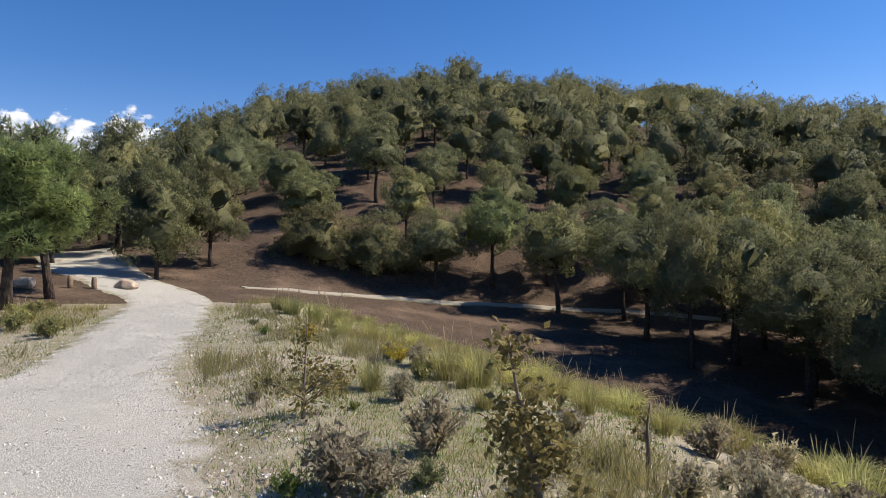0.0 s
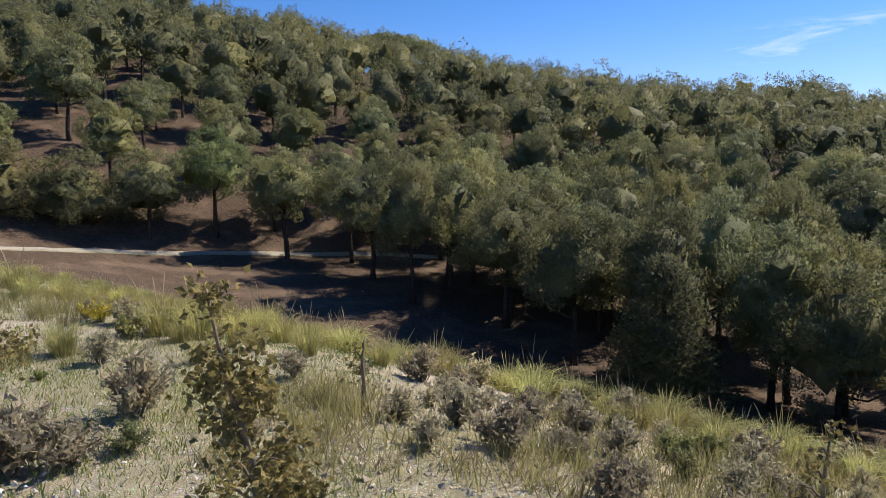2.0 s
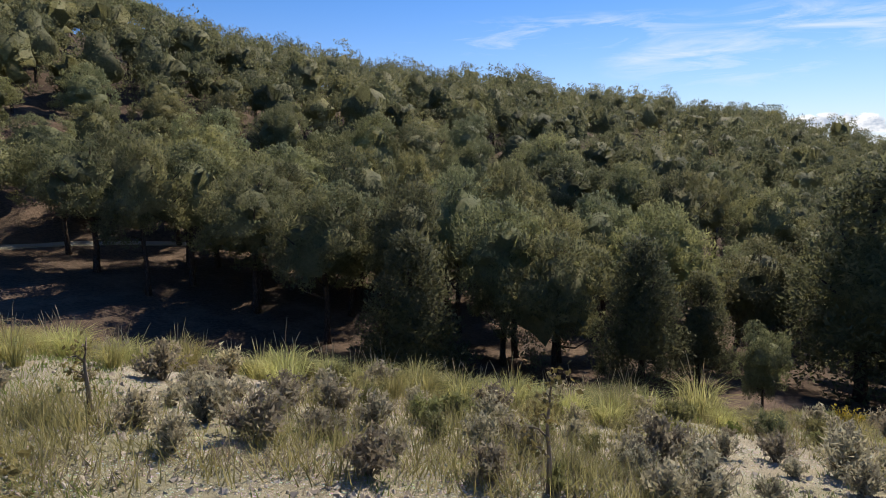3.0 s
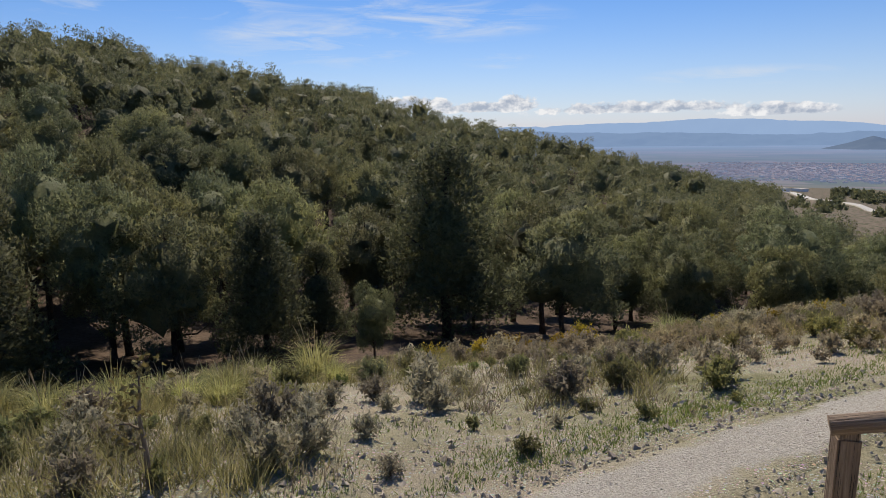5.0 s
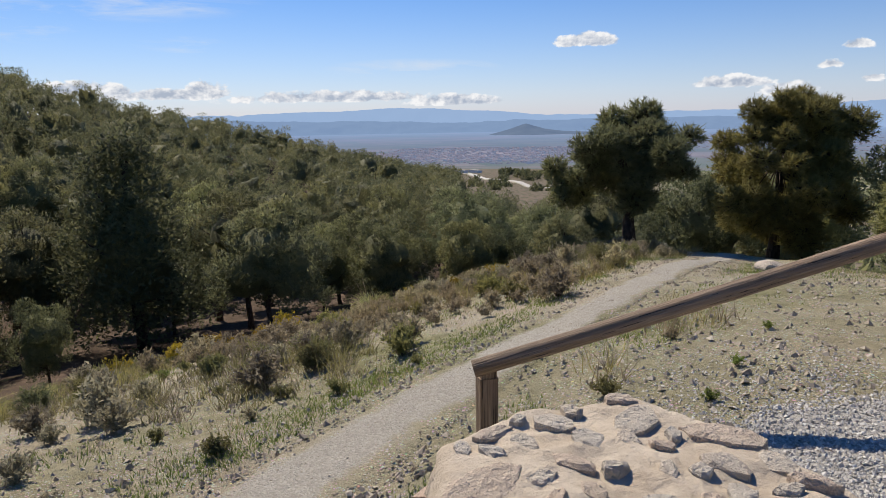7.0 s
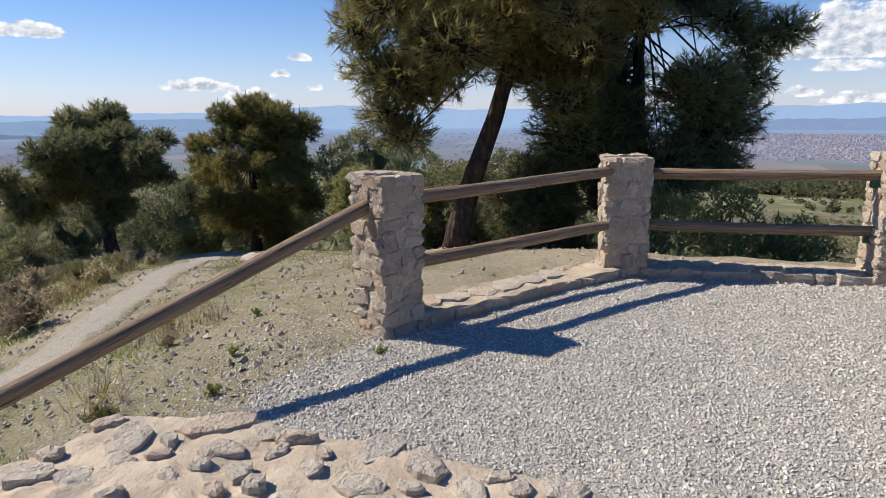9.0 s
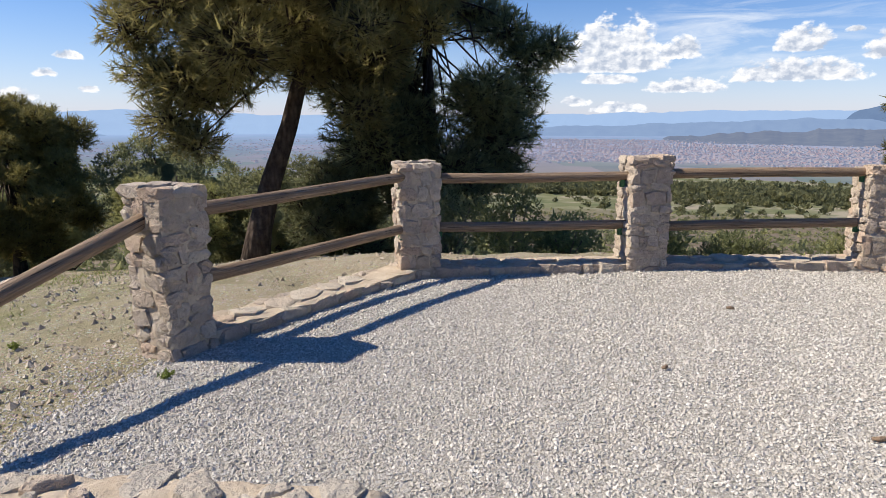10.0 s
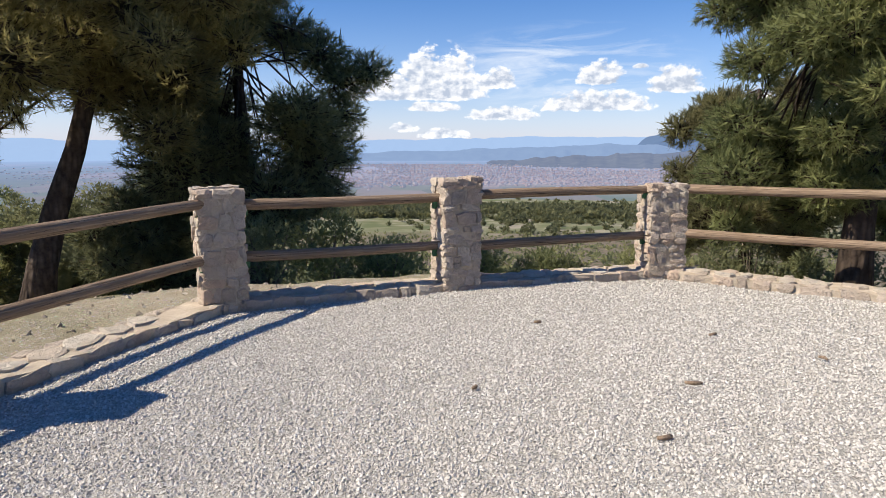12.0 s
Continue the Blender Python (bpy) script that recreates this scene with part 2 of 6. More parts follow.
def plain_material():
    """The far plain: a patchwork of fields, kilometres of haze painted on as blue emission."""
    k = Nodes("hazy_far_plain")
    p = k.coord("Position")
    m = k.n("ShaderNodeMapping")
    m.inputs["Scale"].default_value = (0.010, 0.004, 0.01)
    m.inputs["Rotation"].default_value = (0, 0, 0.5)
    k.l(p, m.inputs[0])
    v = k.n("ShaderNodeTexVoronoi")
    v.inputs["Scale"].default_value = 1.0
    k.l(m.outputs[0], v.inputs["Vector"])
    sepc = k.n("ShaderNodeSeparateColor")
    k.l(v.outputs["Color"], sepc.inputs[0])
    c = k.ramp(sepc.outputs[0], (0.0, (0.09, 0.14, 0.06)), (0.45, (0.15, 0.22, 0.085)), (0.7, (0.24, 0.19, 0.13)), (1.0, (0.33, 0.28, 0.21)))
    c = k.mix(0.5, c, k.ramp(k.noise(0.004, 5, 0.6, p), (0.35, (0.10, 0.13, 0.08)), (0.7, (0.28, 0.21, 0.16))))
    for (cx, cy), reach in ((polar(185, 2350), 1150.0), (polar(107, 1750), 620.0)):
        gap = k.n("ShaderNodeVectorMath")
        gap.operation = "DISTANCE"
        gap.inputs[1].default_value = (cx, cy, -99)
        k.l(p, gap.inputs[0])
        near = k.math("MULTIPLY", k.math("SUBTRACT", reach, k.math("ADD", gap.outputs["Value"], k.math("MULTIPLY", k.noise(0.003, 4, 0.6, p), 500.0))), 1 / 250, True)
        c = k.mix(k.math("MULTIPLY", near, .75), c, k.ramp(k.noise(0.03, 3, 0.7, p), (0.35, (0.30, 0.20, 0.15)), (0.6, (0.52, 0.42, 0.34))))
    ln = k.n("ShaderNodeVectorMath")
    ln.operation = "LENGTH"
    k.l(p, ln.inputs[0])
    # share of emission rises with distance from the origin, standing in for haze
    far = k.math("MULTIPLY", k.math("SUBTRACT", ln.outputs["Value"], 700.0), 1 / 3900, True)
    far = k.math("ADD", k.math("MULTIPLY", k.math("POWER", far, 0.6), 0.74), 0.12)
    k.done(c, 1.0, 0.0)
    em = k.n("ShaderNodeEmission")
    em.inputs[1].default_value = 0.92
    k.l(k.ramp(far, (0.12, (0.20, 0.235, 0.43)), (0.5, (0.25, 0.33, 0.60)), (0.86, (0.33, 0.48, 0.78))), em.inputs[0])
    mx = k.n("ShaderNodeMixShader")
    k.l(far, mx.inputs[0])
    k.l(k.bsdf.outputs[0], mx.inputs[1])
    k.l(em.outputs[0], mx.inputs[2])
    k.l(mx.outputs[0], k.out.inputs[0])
    return k.m


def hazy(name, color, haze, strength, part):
    """Something far off: its colour mixed with an even emission painted as haze."""
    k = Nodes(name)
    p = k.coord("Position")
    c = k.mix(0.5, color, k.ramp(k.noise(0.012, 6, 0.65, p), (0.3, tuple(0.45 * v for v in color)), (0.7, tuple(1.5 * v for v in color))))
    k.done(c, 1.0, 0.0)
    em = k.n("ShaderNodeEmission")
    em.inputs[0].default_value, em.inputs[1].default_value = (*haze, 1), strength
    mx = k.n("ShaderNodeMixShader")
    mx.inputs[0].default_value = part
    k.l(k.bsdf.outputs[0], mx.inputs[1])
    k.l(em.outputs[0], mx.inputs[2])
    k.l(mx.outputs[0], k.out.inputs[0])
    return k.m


def gravel_colour(k, p, a, b, c3, scale):
    v = k.n("ShaderNodeTexVoronoi")
    v.inputs["Scale"].default_value = scale
    k.l(k.mix(0.03, p, k.noise(scale * 1.3, 2, 0.5, p), "ADD"), v.inputs["Vector"])
    sepc = k.n("ShaderNodeSeparateColor")
    k.l(v.outputs["Color"], sepc.inputs[0])
    col = k.ramp(sepc.outputs[0], (0.0, a), (0.5, b), (1.0, c3))
    col = k.mix(k.math("MULTIPLY", k.noise(0.9, 5, 0.6, p), 0.55), col, tuple(0.5 * (u + w) for u, w in zip(a, b)))
    col = k.mix(0.3, col, k.ramp(k.noise(160, 3, 0.6, p), (0.3, a), (0.7, c3)))
    return col, k.math("SUBTRACT", 1.0, v.outputs["Distance"])


def gravel_material(name, a, b, c3, scale=85):
    k = Nodes(name)
    col, relief = gravel_colour(k, k.coord("Position"), a, b, c3, scale)
    k.bump(relief, 1.0, 0.8 / scale)
    return k.done(col, 0.9, 0.2)


def track_material(name, a, b, c3, scale, worn=0.75):
    """Gravel in the middle of a track that frays into the soil beside it."""
    k = Nodes(name)
    p = k.coord("Position")
    col, relief = gravel_colour(k, p, a, b, c3, scale)
    soil, rough = soil_colour(k, p)
    edge = k.n("ShaderNodeAttribute")
    edge.attribute_name = "edge"
    e = k.math("ADD", edge.outputs["Fac"], k.math("MULTIPLY", k.math("SUBTRACT", k.noise(1.4, 6, 0.72, p), 0.5), 1.5))
    f = k.math("MULTIPLY", k.math("SUBTRACT", e, worn - .12), 4.0, True)
    k.bump(k.math("ADD", relief, rough), 0.8, 0.016)
    return k.done(k.mix(f, col, soil), 0.93, 0.15)


def stone_material(name, base, spread=0.35):
    k = Nodes(name)
    info = k.n("ShaderNodeObjectInfo")
    p = k.coord("Object")
    tone = k.ramp(info.outputs["Random"], (0.0, tuple(v * (1 - spread) for v in base)), (0.3, base),
                  (0.5, (base[0] * 1.05, base[1] * 0.88, base[2] * 0.78)), (0.62, (base[0] * 0.80, base[1] * 0.84, base[2] * 0.90)),
                  (0.78, (base[0] * 1.08, base[1] * 1.10, base[2] * 1.12)), (1.0, tuple(min(0.68, v * (1 + spread)) for v in base)))
    g = k.noise(13, 7, 0.72, k.coord("Position"))
    c = k.mix(0.42, tone, k.ramp(g, (0.3, tuple(v * 0.5 for v in base)), (0.5, base), (0.7, tuple(v * 1.3 for v in base))))
    dust = k.noise(4.3, 5, 0.65, k.coord("Position"))
    c = k.mix(k.math("MULTIPLY", k.math("SUBTRACT", dust, 0.5, True), 3.4, True), c, (0.56, 0.465, 0.36))
    k.bump(k.math("ADD", g, k.noise(42, 5, 0.65, k.coord("Position"))), 0.9, 0.035)
    return k.done(c, 0.92, 0.15)


def mortar_material():
    k = Nodes("sandy_lime_mortar")
    p = k.coord("Position")
    c = k.ramp(k.noise(7, 6, 0.65, p), (0.3, (0.42, 0.345, 0.26)), (0.7, (0.60, 0.52, 0.415)))
    k.bump(k.math("ADD", k.noise(45, 5, 0.7, p), k.noise(9, 3, 0.6, p)), 0.8, 0.015)
    return k.done(c, 0.95, 0.1)


def wood_material():
    k = Nodes("weathered_round_timber")
    p = k.coord("Object")
    g = k.noise(3.0, 6, 0.65, p, 0.6, (18, 18, 0.7))
    c = k.ramp(g, (0.28, (0.085, 0.052, 0.030)), (0.5, (0.22, 0.145, 0.090)), (0.72, (0.40, 0.30, 0.205)))
    c = k.mix(k.math("MULTIPLY", k.noise(1.6, 4, 0.6, p), 0.5), c, (0.34, 0.27, 0.20))
    cr = k.noise(5.0, 3, 0.5, p, 0.2, (26, 26, 0.45))
    c = k.mix(k.math("LESS_THAN", cr, 0.36), c, (0.035, 0.022, 0.014))
    k.bump(k.math("ADD", g, cr), 0.7, 0.012)
    return k.done(c, 0.72, 0.3)


def bark_material(name, a, b):
    k = Nodes(name)
    p = k.coord("Object")
    v = k.n("ShaderNodeTexVoronoi")
    v.inputs["Scale"].default_value = 9
    mp = k.n("ShaderNodeMapping")
    mp.inputs["Scale"].default_value = (1.6, 1.6, 0.45)
    k.l(p, mp.inputs[0])
    k.l(mp.outputs[0], v.inputs["Vector"])
    c = k.ramp(v.outputs["Distance"], (0.1, b), (0.6, a))
    c = k.mix(0.4, c, k.ramp(k.noise(14, 5, 0.6, p), (0.3, tuple(x * 0.5 for x in a)), (0.7, b)))
    k.bump(k.math("SUBTRACT", 1.0, v.outputs["Distance"]), 0.9, 0.04)
    return k.done(c, 0.95, 0.1)


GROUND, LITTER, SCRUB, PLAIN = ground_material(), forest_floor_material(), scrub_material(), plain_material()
GRAVEL = gravel_material("pale_limestone_gravel", (0.27, 0.25, 0.215), (0.46, 0.435, 0.385), (0.66, 0.635, 0.585), 62)
TRACK = track_material("dusty_track_gravel", (0.40, 0.375, 0.325), (0.55, 0.525, 0.47), (0.68, 0.66, 0.61), 75, .82)
TREAD = track_material("trodden_path_gravel", (0.28, 0.255, 0.215), (0.40, 0.37, 0.315), (0.51, 0.475, 0.41), 55, .62)
WALL_STONE = stone_material("pale_wall_stone", (0.57, 0.505, 0.42), 0.16)
STONE, MORTAR, WOOD = stone_material("rubble_stone", (0.54, 0.455, 0.375), 0.34), mortar_material(), wood_material()
def pebble_material():
    k = Nodes("loose_pebble")
    geo = k.n("ShaderNodeNewGeometry")
    c = k.ramp(geo.outputs["Random Per Island"], (0.0, (0.27, 0.25, 0.215)), (0.25, (0.46, 0.43, 0.385)), (0.75, (0.62, 0.59, 0.54)), (1.0, (0.75, 0.725, 0.68)))
    g = k.noise(60, 4, 0.6, k.coord("Position"))
    c = k.mix(0.25, c, k.ramp(g, (0.3, (0.3, 0.27, 0.22)), (0.7, (0.62, 0.60, 0.56))))
    return k.done(c, 0.9, 0.2)


PEBBLE_LOOSE = pebble_material()


def soil_stone_material():
    k = Nodes("tan_soil_stone")
    geo = k.n("ShaderNodeNewGeometry")
    c = k.ramp(geo.outputs["Random Per Island"], (0.0, (0.29, 0.24, 0.18)), (0.4, (0.39, 0.335, 0.26)), (0.8, (0.48, 0.42, 0.335)), (1.0, (0.58, 0.53, 0.45)))
    return k.done(k.mix(0.3, c, k.ramp(k.noise(50, 4, 0.6, k.coord("Position")), (0.3, (0.25, 0.2, 0.15)), (0.7, (0.52, 0.46, 0.37)))), 0.93, 0.15)


SOIL_STONE = soil_stone_material()
BARK = bark_material("grey_brown_pine_bark", (0.045, 0.034, 0.027), (0.13, 0.10, 0.08))
PINE = foliage("pine_needles", (0.116, 0.122, 0.062), (0.224, 0.232, 0.118), (0.312, 0.316, 0.164), 0.45, texture=0.45)
PINE_BRIGHT = foliage("fresh_pine_needles", (0.11, 0.145, 0.06), (0.23, 0.275, 0.115), (0.35, 0.39, 0.17), 0.45, texture=0.45)
PINE_FRESH = foliage("fresh_long_needles", (0.15, 0.18, 0.066), (0.32, 0.36, 0.142), (0.50, 0.52, 0.23), 0.48, texture=0.35)
PINE_BROWN = foliage("brownish_pine_needles", (0.145, 0.130, 0.048), (0.26, 0.228, 0.085), (0.36, 0.31, 0.12), 0.40, texture=0.5)
PINE_OLIVE = foliage("yellowish_pine_needles", (0.17, 0.168, 0.068), (0.335, 0.325, 0.138), (0.50, 0.475, 0.225), 0.5, texture=0.35)
PINE_WARM = foliage("warm_pine_needles", (0.132, 0.134, 0.063), (0.246, 0.248, 0.118), (0.335, 0.330, 0.160), 0.45, texture=0.45)
PINE_DARK = foliage("dark_pine_needles", (0.092, 0.102, 0.052), (0.184, 0.194, 0.098), (0.265, 0.272, 0.140), 0.45, texture=0.45)
GRASS = foliage("esparto_grass", (0.25, 0.25, 0.085), (0.45, 0.43, 0.165), (0.62, 0.57, 0.28), 0.5, 0.6)
STRAW = foliage("dry_grass_stalks", (0.34, 0.28, 0.17), (0.48, 0.41, 0.27), (0.60, 0.53, 0.38), 0.35, 0.7)
GREEN = foliage("low_green_herbs", (0.12, 0.16, 0.040), (0.22, 0.275, 0.075), (0.34, 0.385, 0.13), 0.4, 0.6)
HEATH = foliage("grey_dwarf_shrub", (0.25, 0.215, 0.142), (0.39, 0.34, 0.23), (0.53, 0.47, 0.335), 0.45, 0.8)
THYME = foliage("olive_dwarf_shrub", (0.17, 0.17, 0.065), (0.29, 0.28, 0.115), (0.42, 0.39, 0.18), 0.34, 0.8)
GORSE = foliage("yellow_gorse", (0.22, 0.18, 0.03), (0.46, 0.33, 0.04), (0.62, 0.46, 0.06), 0.3, 0.7)
OAK = foliage("brown_oak_leaves", (0.11, 0.088, 0.032), (0.215, 0.168, 0.064), (0.33, 0.26, 0.115), 0.3, 0.5)
TWIG = bark_material("thin_grey_twigs", (0.17, 0.135, 0.10), (0.34, 0.28, 0.21))


# ---------------------------------------------------------------- mesh tools
def mesh_of(name, verts, tris, mats, index=None, smooth=False, normals=None):
    """A mesh from arrays of corners and of triangles or quads."""
    verts, tris = np.asarray(verts, np.float32), np.asarray(tris, np.int32)
    me = bpy.data.meshes.new(name)
    k = tris.shape[1]
    me.vertices.add(len(verts))
    me.vertices.foreach_set("co", verts.ravel())
    me.loops.add(tris.size)
    me.loops.foreach_set("vertex_index", tris.ravel())
    me.polygons.add(len(tris))
    me.polygons.foreach_set("loop_start", np.arange(0, tris.size, k, dtype=np.int32))
    for m in mats if isinstance(mats, (list, tuple)) else [mats]:
        me.materials.append(m)
    if index is not None:
        me.polygons.foreach_set("material_index", np.asarray(index, np.int32))
    me.polygons.foreach_set("use_smooth", np.full(len(tris), smooth))
    me.update(calc_edges=True)
    if normals is not None:
        free = me.attributes.new("custom_normal", "FLOAT_VECTOR", "POINT")
        free.data.foreach_set("vector", np.asarray(normals, np.float32).ravel())
    return me


def part(name, bm, material, parent, label=""):
    """Links a bmesh, or a ready mesh, as one mesh object under a thing or a part."""
    if isinstance(bm, bmesh.types.BMesh):
        me = bpy.data.meshes.new(name)
        bm.to_mesh(me)
        bm.free()
        me.materials.append(material)
    else:
        me = bm
    ob = new(name, me)
    ob.parent = parent
    if label:
        tagged(ob, label)
    return ob


def tube(points, radii, sides=8, wobble=0.0, seed=0):
    """Corners and quads of a bent, tapering tube with closed ends."""
    r = np.random.default_rng(seed)
    pts, verts, quads = [Vector(p) for p in points], [], []
    up = Vector((0.31, 0.17, 0.93)).normalized()
    for i, p in enumerate(pts):
        d = (pts[min(i + 1, len(pts) - 1)] - pts[max(i - 1, 0)]).normalized()
        u = d.cross(up if abs(d.dot(up)) < 0.95 else Vector((1, 0, 0))).normalized()
        v = d.cross(u)
        for s in range(sides):
            a = 2 * math.pi * s / sides
            rad = radii[i] * (1 + wobble * r.uniform(-1, 1))
            verts.append(p + (u * math.cos(a) + v * math.sin(a)) * rad)
    for i in range(len(pts) - 1):
        for s in range(sides):
            a, b = i * sides + s, i * sides + (s + 1) % sides
            quads.append((a, b, b + sides, a + sides))
    n = len(verts)
    verts += [pts[0], pts[-1]]
    e = (len(pts) - 1) * sides
    for s in range(sides):
        quads.append((n, (s + 1) % sides, s, n))
        quads.append((n + 1, e + s, e + (s + 1) % sides, n + 1))
    return np.array(verts), quads


def sticks(a, b, r0, r1):
    """Many straight three-sided twigs at once, from places a to places b."""
    a, b = np.asarray(a, float), np.asarray(b, float)
    d = b - a
    u = np.cross(d, [.31, .17, .93])
    u /= np.linalg.norm(u, axis=1)[:, None] + 1e-9
    w = np.cross(d, u)
    w /= np.linalg.norm(w, axis=1)[:, None] + 1e-9
    ring = [u * math.cos(k * 2.0944) + w * math.sin(k * 2.0944) for k in range(3)]
    v = np.stack([a + o * r0 for o in ring] + [b + o * r1 for o in ring], 1)
    t = np.array([(0, 1, 4), (0, 4, 3), (1, 2, 5), (1, 5, 4), (2, 0, 3), (2, 3, 5)])
    return v.reshape(-1, 3), (t[None] + np.arange(len(a))[:, None, None] * 6).reshape(-1, 3)


def tris_of(quads):
    out = []
    for a, b, c, d in quads:
        if a == d:
            out.append((a, b, c))
        else:
            out += [(a, b, c), (a, c, d)]
    return np.array(out, np.int32)


def joined(pieces):
    """Joins (corners, triangles) pieces into one pair of arrays."""
    vs, ts, n = [], [], 0
    for v, t in pieces:
        vs.append(v)
        ts.append(np.asarray(t) + n)
        n += len(v)
    return np.concatenate(vs), np.concatenate(ts)


def icosphere(level):
    bm = bmesh.new()
    bmesh.ops.create_icosphere(bm, subdivisions=level, radius=1.0)
    v = np.array([w.co[:] for w in bm.verts])
    t = np.array([[w.index for w in f.verts] for f in bm.faces])
    bm.free()
    return v, t


BALLS = {2: icosphere(2), 3: icosphere(3)}


def smoothstep(a, b, x):
    t = np.clip((x - a) / (b - a), 0, 1)
    return t * t * (3 - 2 * t)


TABLES = {}


def value_noise(x, y, seed):
    """Smooth random heights between -1 and 1, one hump a unit."""
    if seed not in TABLES:
        TABLES[seed] = np.random.default_rng(seed).uniform(-1, 1, (64, 64))
    table = TABLES[seed]
    xi, yi = np.floor(x).astype(int), np.floor(y).astype(int)
    fx, fy = x - xi, y - yi
    fx, fy = fx * fx * (3 - 2 * fx), fy * fy * (3 - 2 * fy)
    g = lambda i, j: table[i % 64, j % 64]
    return (g(xi, yi) * (1 - fx) + g(xi + 1, yi) * fx) * (1 - fy) + (g(xi, yi + 1) * (1 - fx) + g(xi + 1, yi + 1) * fx) * fy


# ---------------------------------------------------------------- the lie of the land
BEARINGS = (-65, -32, -17, -3, 10, 23, 38, 53, 70, 82, 93, 104, 118, 135, 160, 185, 210, 240, 270, 295)
# heights at 5, 8, 12 and 20 m, then distance and height of the ravine's bed, of the lower track and of the far crest
H5 = (0, 0, .1, .05, -.05, -.2, -.5, -.65, -.8, -.8, -.65, -.45, -.15, 0, 0, 0, 0, 0, 0, 0)
H8 = (0, 0, 0, -.1, -.22, -.68, -1.14, -1.48, -1.52, -1.4, -1.2, -.95, -.5, -.2, -.05, 0, 0, 0, 0, 0)
H12 = (0, -.1, .1, -.2, -1.1, -1.95, -2.55, -2.9, -2.8, -2.55, -2.32, -1.75, -1.0, -.95, -.9, -1.3, -1.0, -.6, -.2, 0)
H20 = (.2, .1, .2, -1.3, -3.2, -4.6, -5.5, -6.1, -5.8, -5.5, -4.95, -3.85, -2.4, -2.4, -3.3, -4, -3, -1.5, -.5, .2)
BED_R = (30, 30, 30, 29, 28, 29, 30, 32, 36, 45, 52, 60, 70, 60, 60, 60, 60, 60, 50, 30)
BED_Z = (.6, -.3, -.8, -3.0, -4.8, -5.9, -7.0, -8.2, -9.2, -11.2, -12.5, -14, -17, -12, -12, -12, -11, -7, -3, .6)
LOW_R = (40, 38, 39, 42, 44, 46, 46, 48, 60, 80, 90, 110, 130, 150, 150, 150, 150, 150, 100, 40)
LOW_Z = (1.5, .6, -.6, -2.3, -3.0, -3.9, -5, -6.2, -8, -10, -13, -17, -24, -27, -27, -27, -25, -18, -5, 1.5)
TOP_R = (130, 135, 140, 142, 142, 142, 145, 150, 160, 180, 200, 230, 260, 400, 400, 400, 400, 400, 250, 130)
TOP_Z = (8, 5.8, 25, 33.8, 29.3, 23.6, 16.4, 12.6, 5.5, -2.0, -12.4, -23.2, -31, -52, -52, -52, -50, -40, 0, 8)
FAR_Z = (10, 0, 0, 0, 0, -10, -20, -30, -40, -45, -50, -55, -62, -71, -71, -71, -70, -60, 0, 10)
N_A, R_IN, R_OUT = 720, 0.35, 4950.0
RADII = R_IN * (R_OUT / R_IN) ** np.linspace(0, 1, 300)
ANGLES = np.arange(N_A) * 360.0 / N_A - 65.0


def land_grid():
    at = lambda row: np.interp(ANGLES, BEARINGS, row)
    one = np.ones(N_A)
    rs = np.stack([0 * one, 5 * one, 8 * one, 12 * one, 20 * one, at(BED_R), at(LOW_R) - 1.6, at(LOW_R) + 1.6, at(TOP_R), 700 * one, 1300 * one, 6000 * one])
    lo = at(LOW_Z)
    zs = np.stack([0 * one, at(H5), at(H8), at(H12), at(H20), at(BED_Z), lo - .15, lo + .1, at(TOP_Z), at(FAR_Z), -98 * one, -100 * one])
    g = np.stack([np.interp(np.log(RADII + 3), np.log(rs[:, i] + 3), zs[:, i]) for i in range(N_A)])
    for _ in range(3):
        g[:, 1:-1] = (g[:, :-2] + 2 * g[:, 1:-1] + g[:, 2:]) / 4
    for _ in range(14):
        g = (np.roll(g, 1, 0) + 2 * g + np.roll(g, -1, 0)) / 4
    x, y = MIDDLE[0] + RADII * np.sin(np.radians(ANGLES))[:, None], MIDDLE[1] + RADII * np.cos(np.radians(ANGLES))[:, None]
    rough = 0.05 * value_noise(x * .9, y * .9, 1) + 0.02 * value_noise(x * 3.1, y * 3.1, 2)
    rough = rough * smoothstep(4, 8, RADII) + smoothstep(30, 90, RADII) * (1.2 * value_noise(x * .05, y * .05, 3) + .5 * value_noise(x * .15, y * .15, 4))
    rough *= 1 - smoothstep(900, 1200, RADII)
    return g + rough, x, y


LAND, LAND_X, LAND_Y = land_grid()


def height(x, y):
    """The ground's height at places x, y (numbers or arrays)."""
    dx, dy = np.asarray(x, float) - MIDDLE[0], np.asarray(y, float) - MIDDLE[1]
    r = np.maximum(np.hypot(dx, dy), R_IN)
    a = ((np.degrees(np.arctan2(dx, dy)) + 65) % 360) * N_A / 360
    k = np.clip(np.log(r / R_IN) / math.log(R_OUT / R_IN) * (len(RADII) - 1), 0, len(RADII) - 1.001)
    i, j = np.floor(a).astype(int) % N_A, np.floor(k).astype(int)
    fa, fk, i2 = a - np.floor(a), k - j, (i + 1) % N_A
    return (LAND[i, j] * (1 - fk) + LAND[i, j + 1] * fk) * (1 - fa) + (LAND[i2, j] * (1 - fk) + LAND[i2, j + 1] * fk) * fa


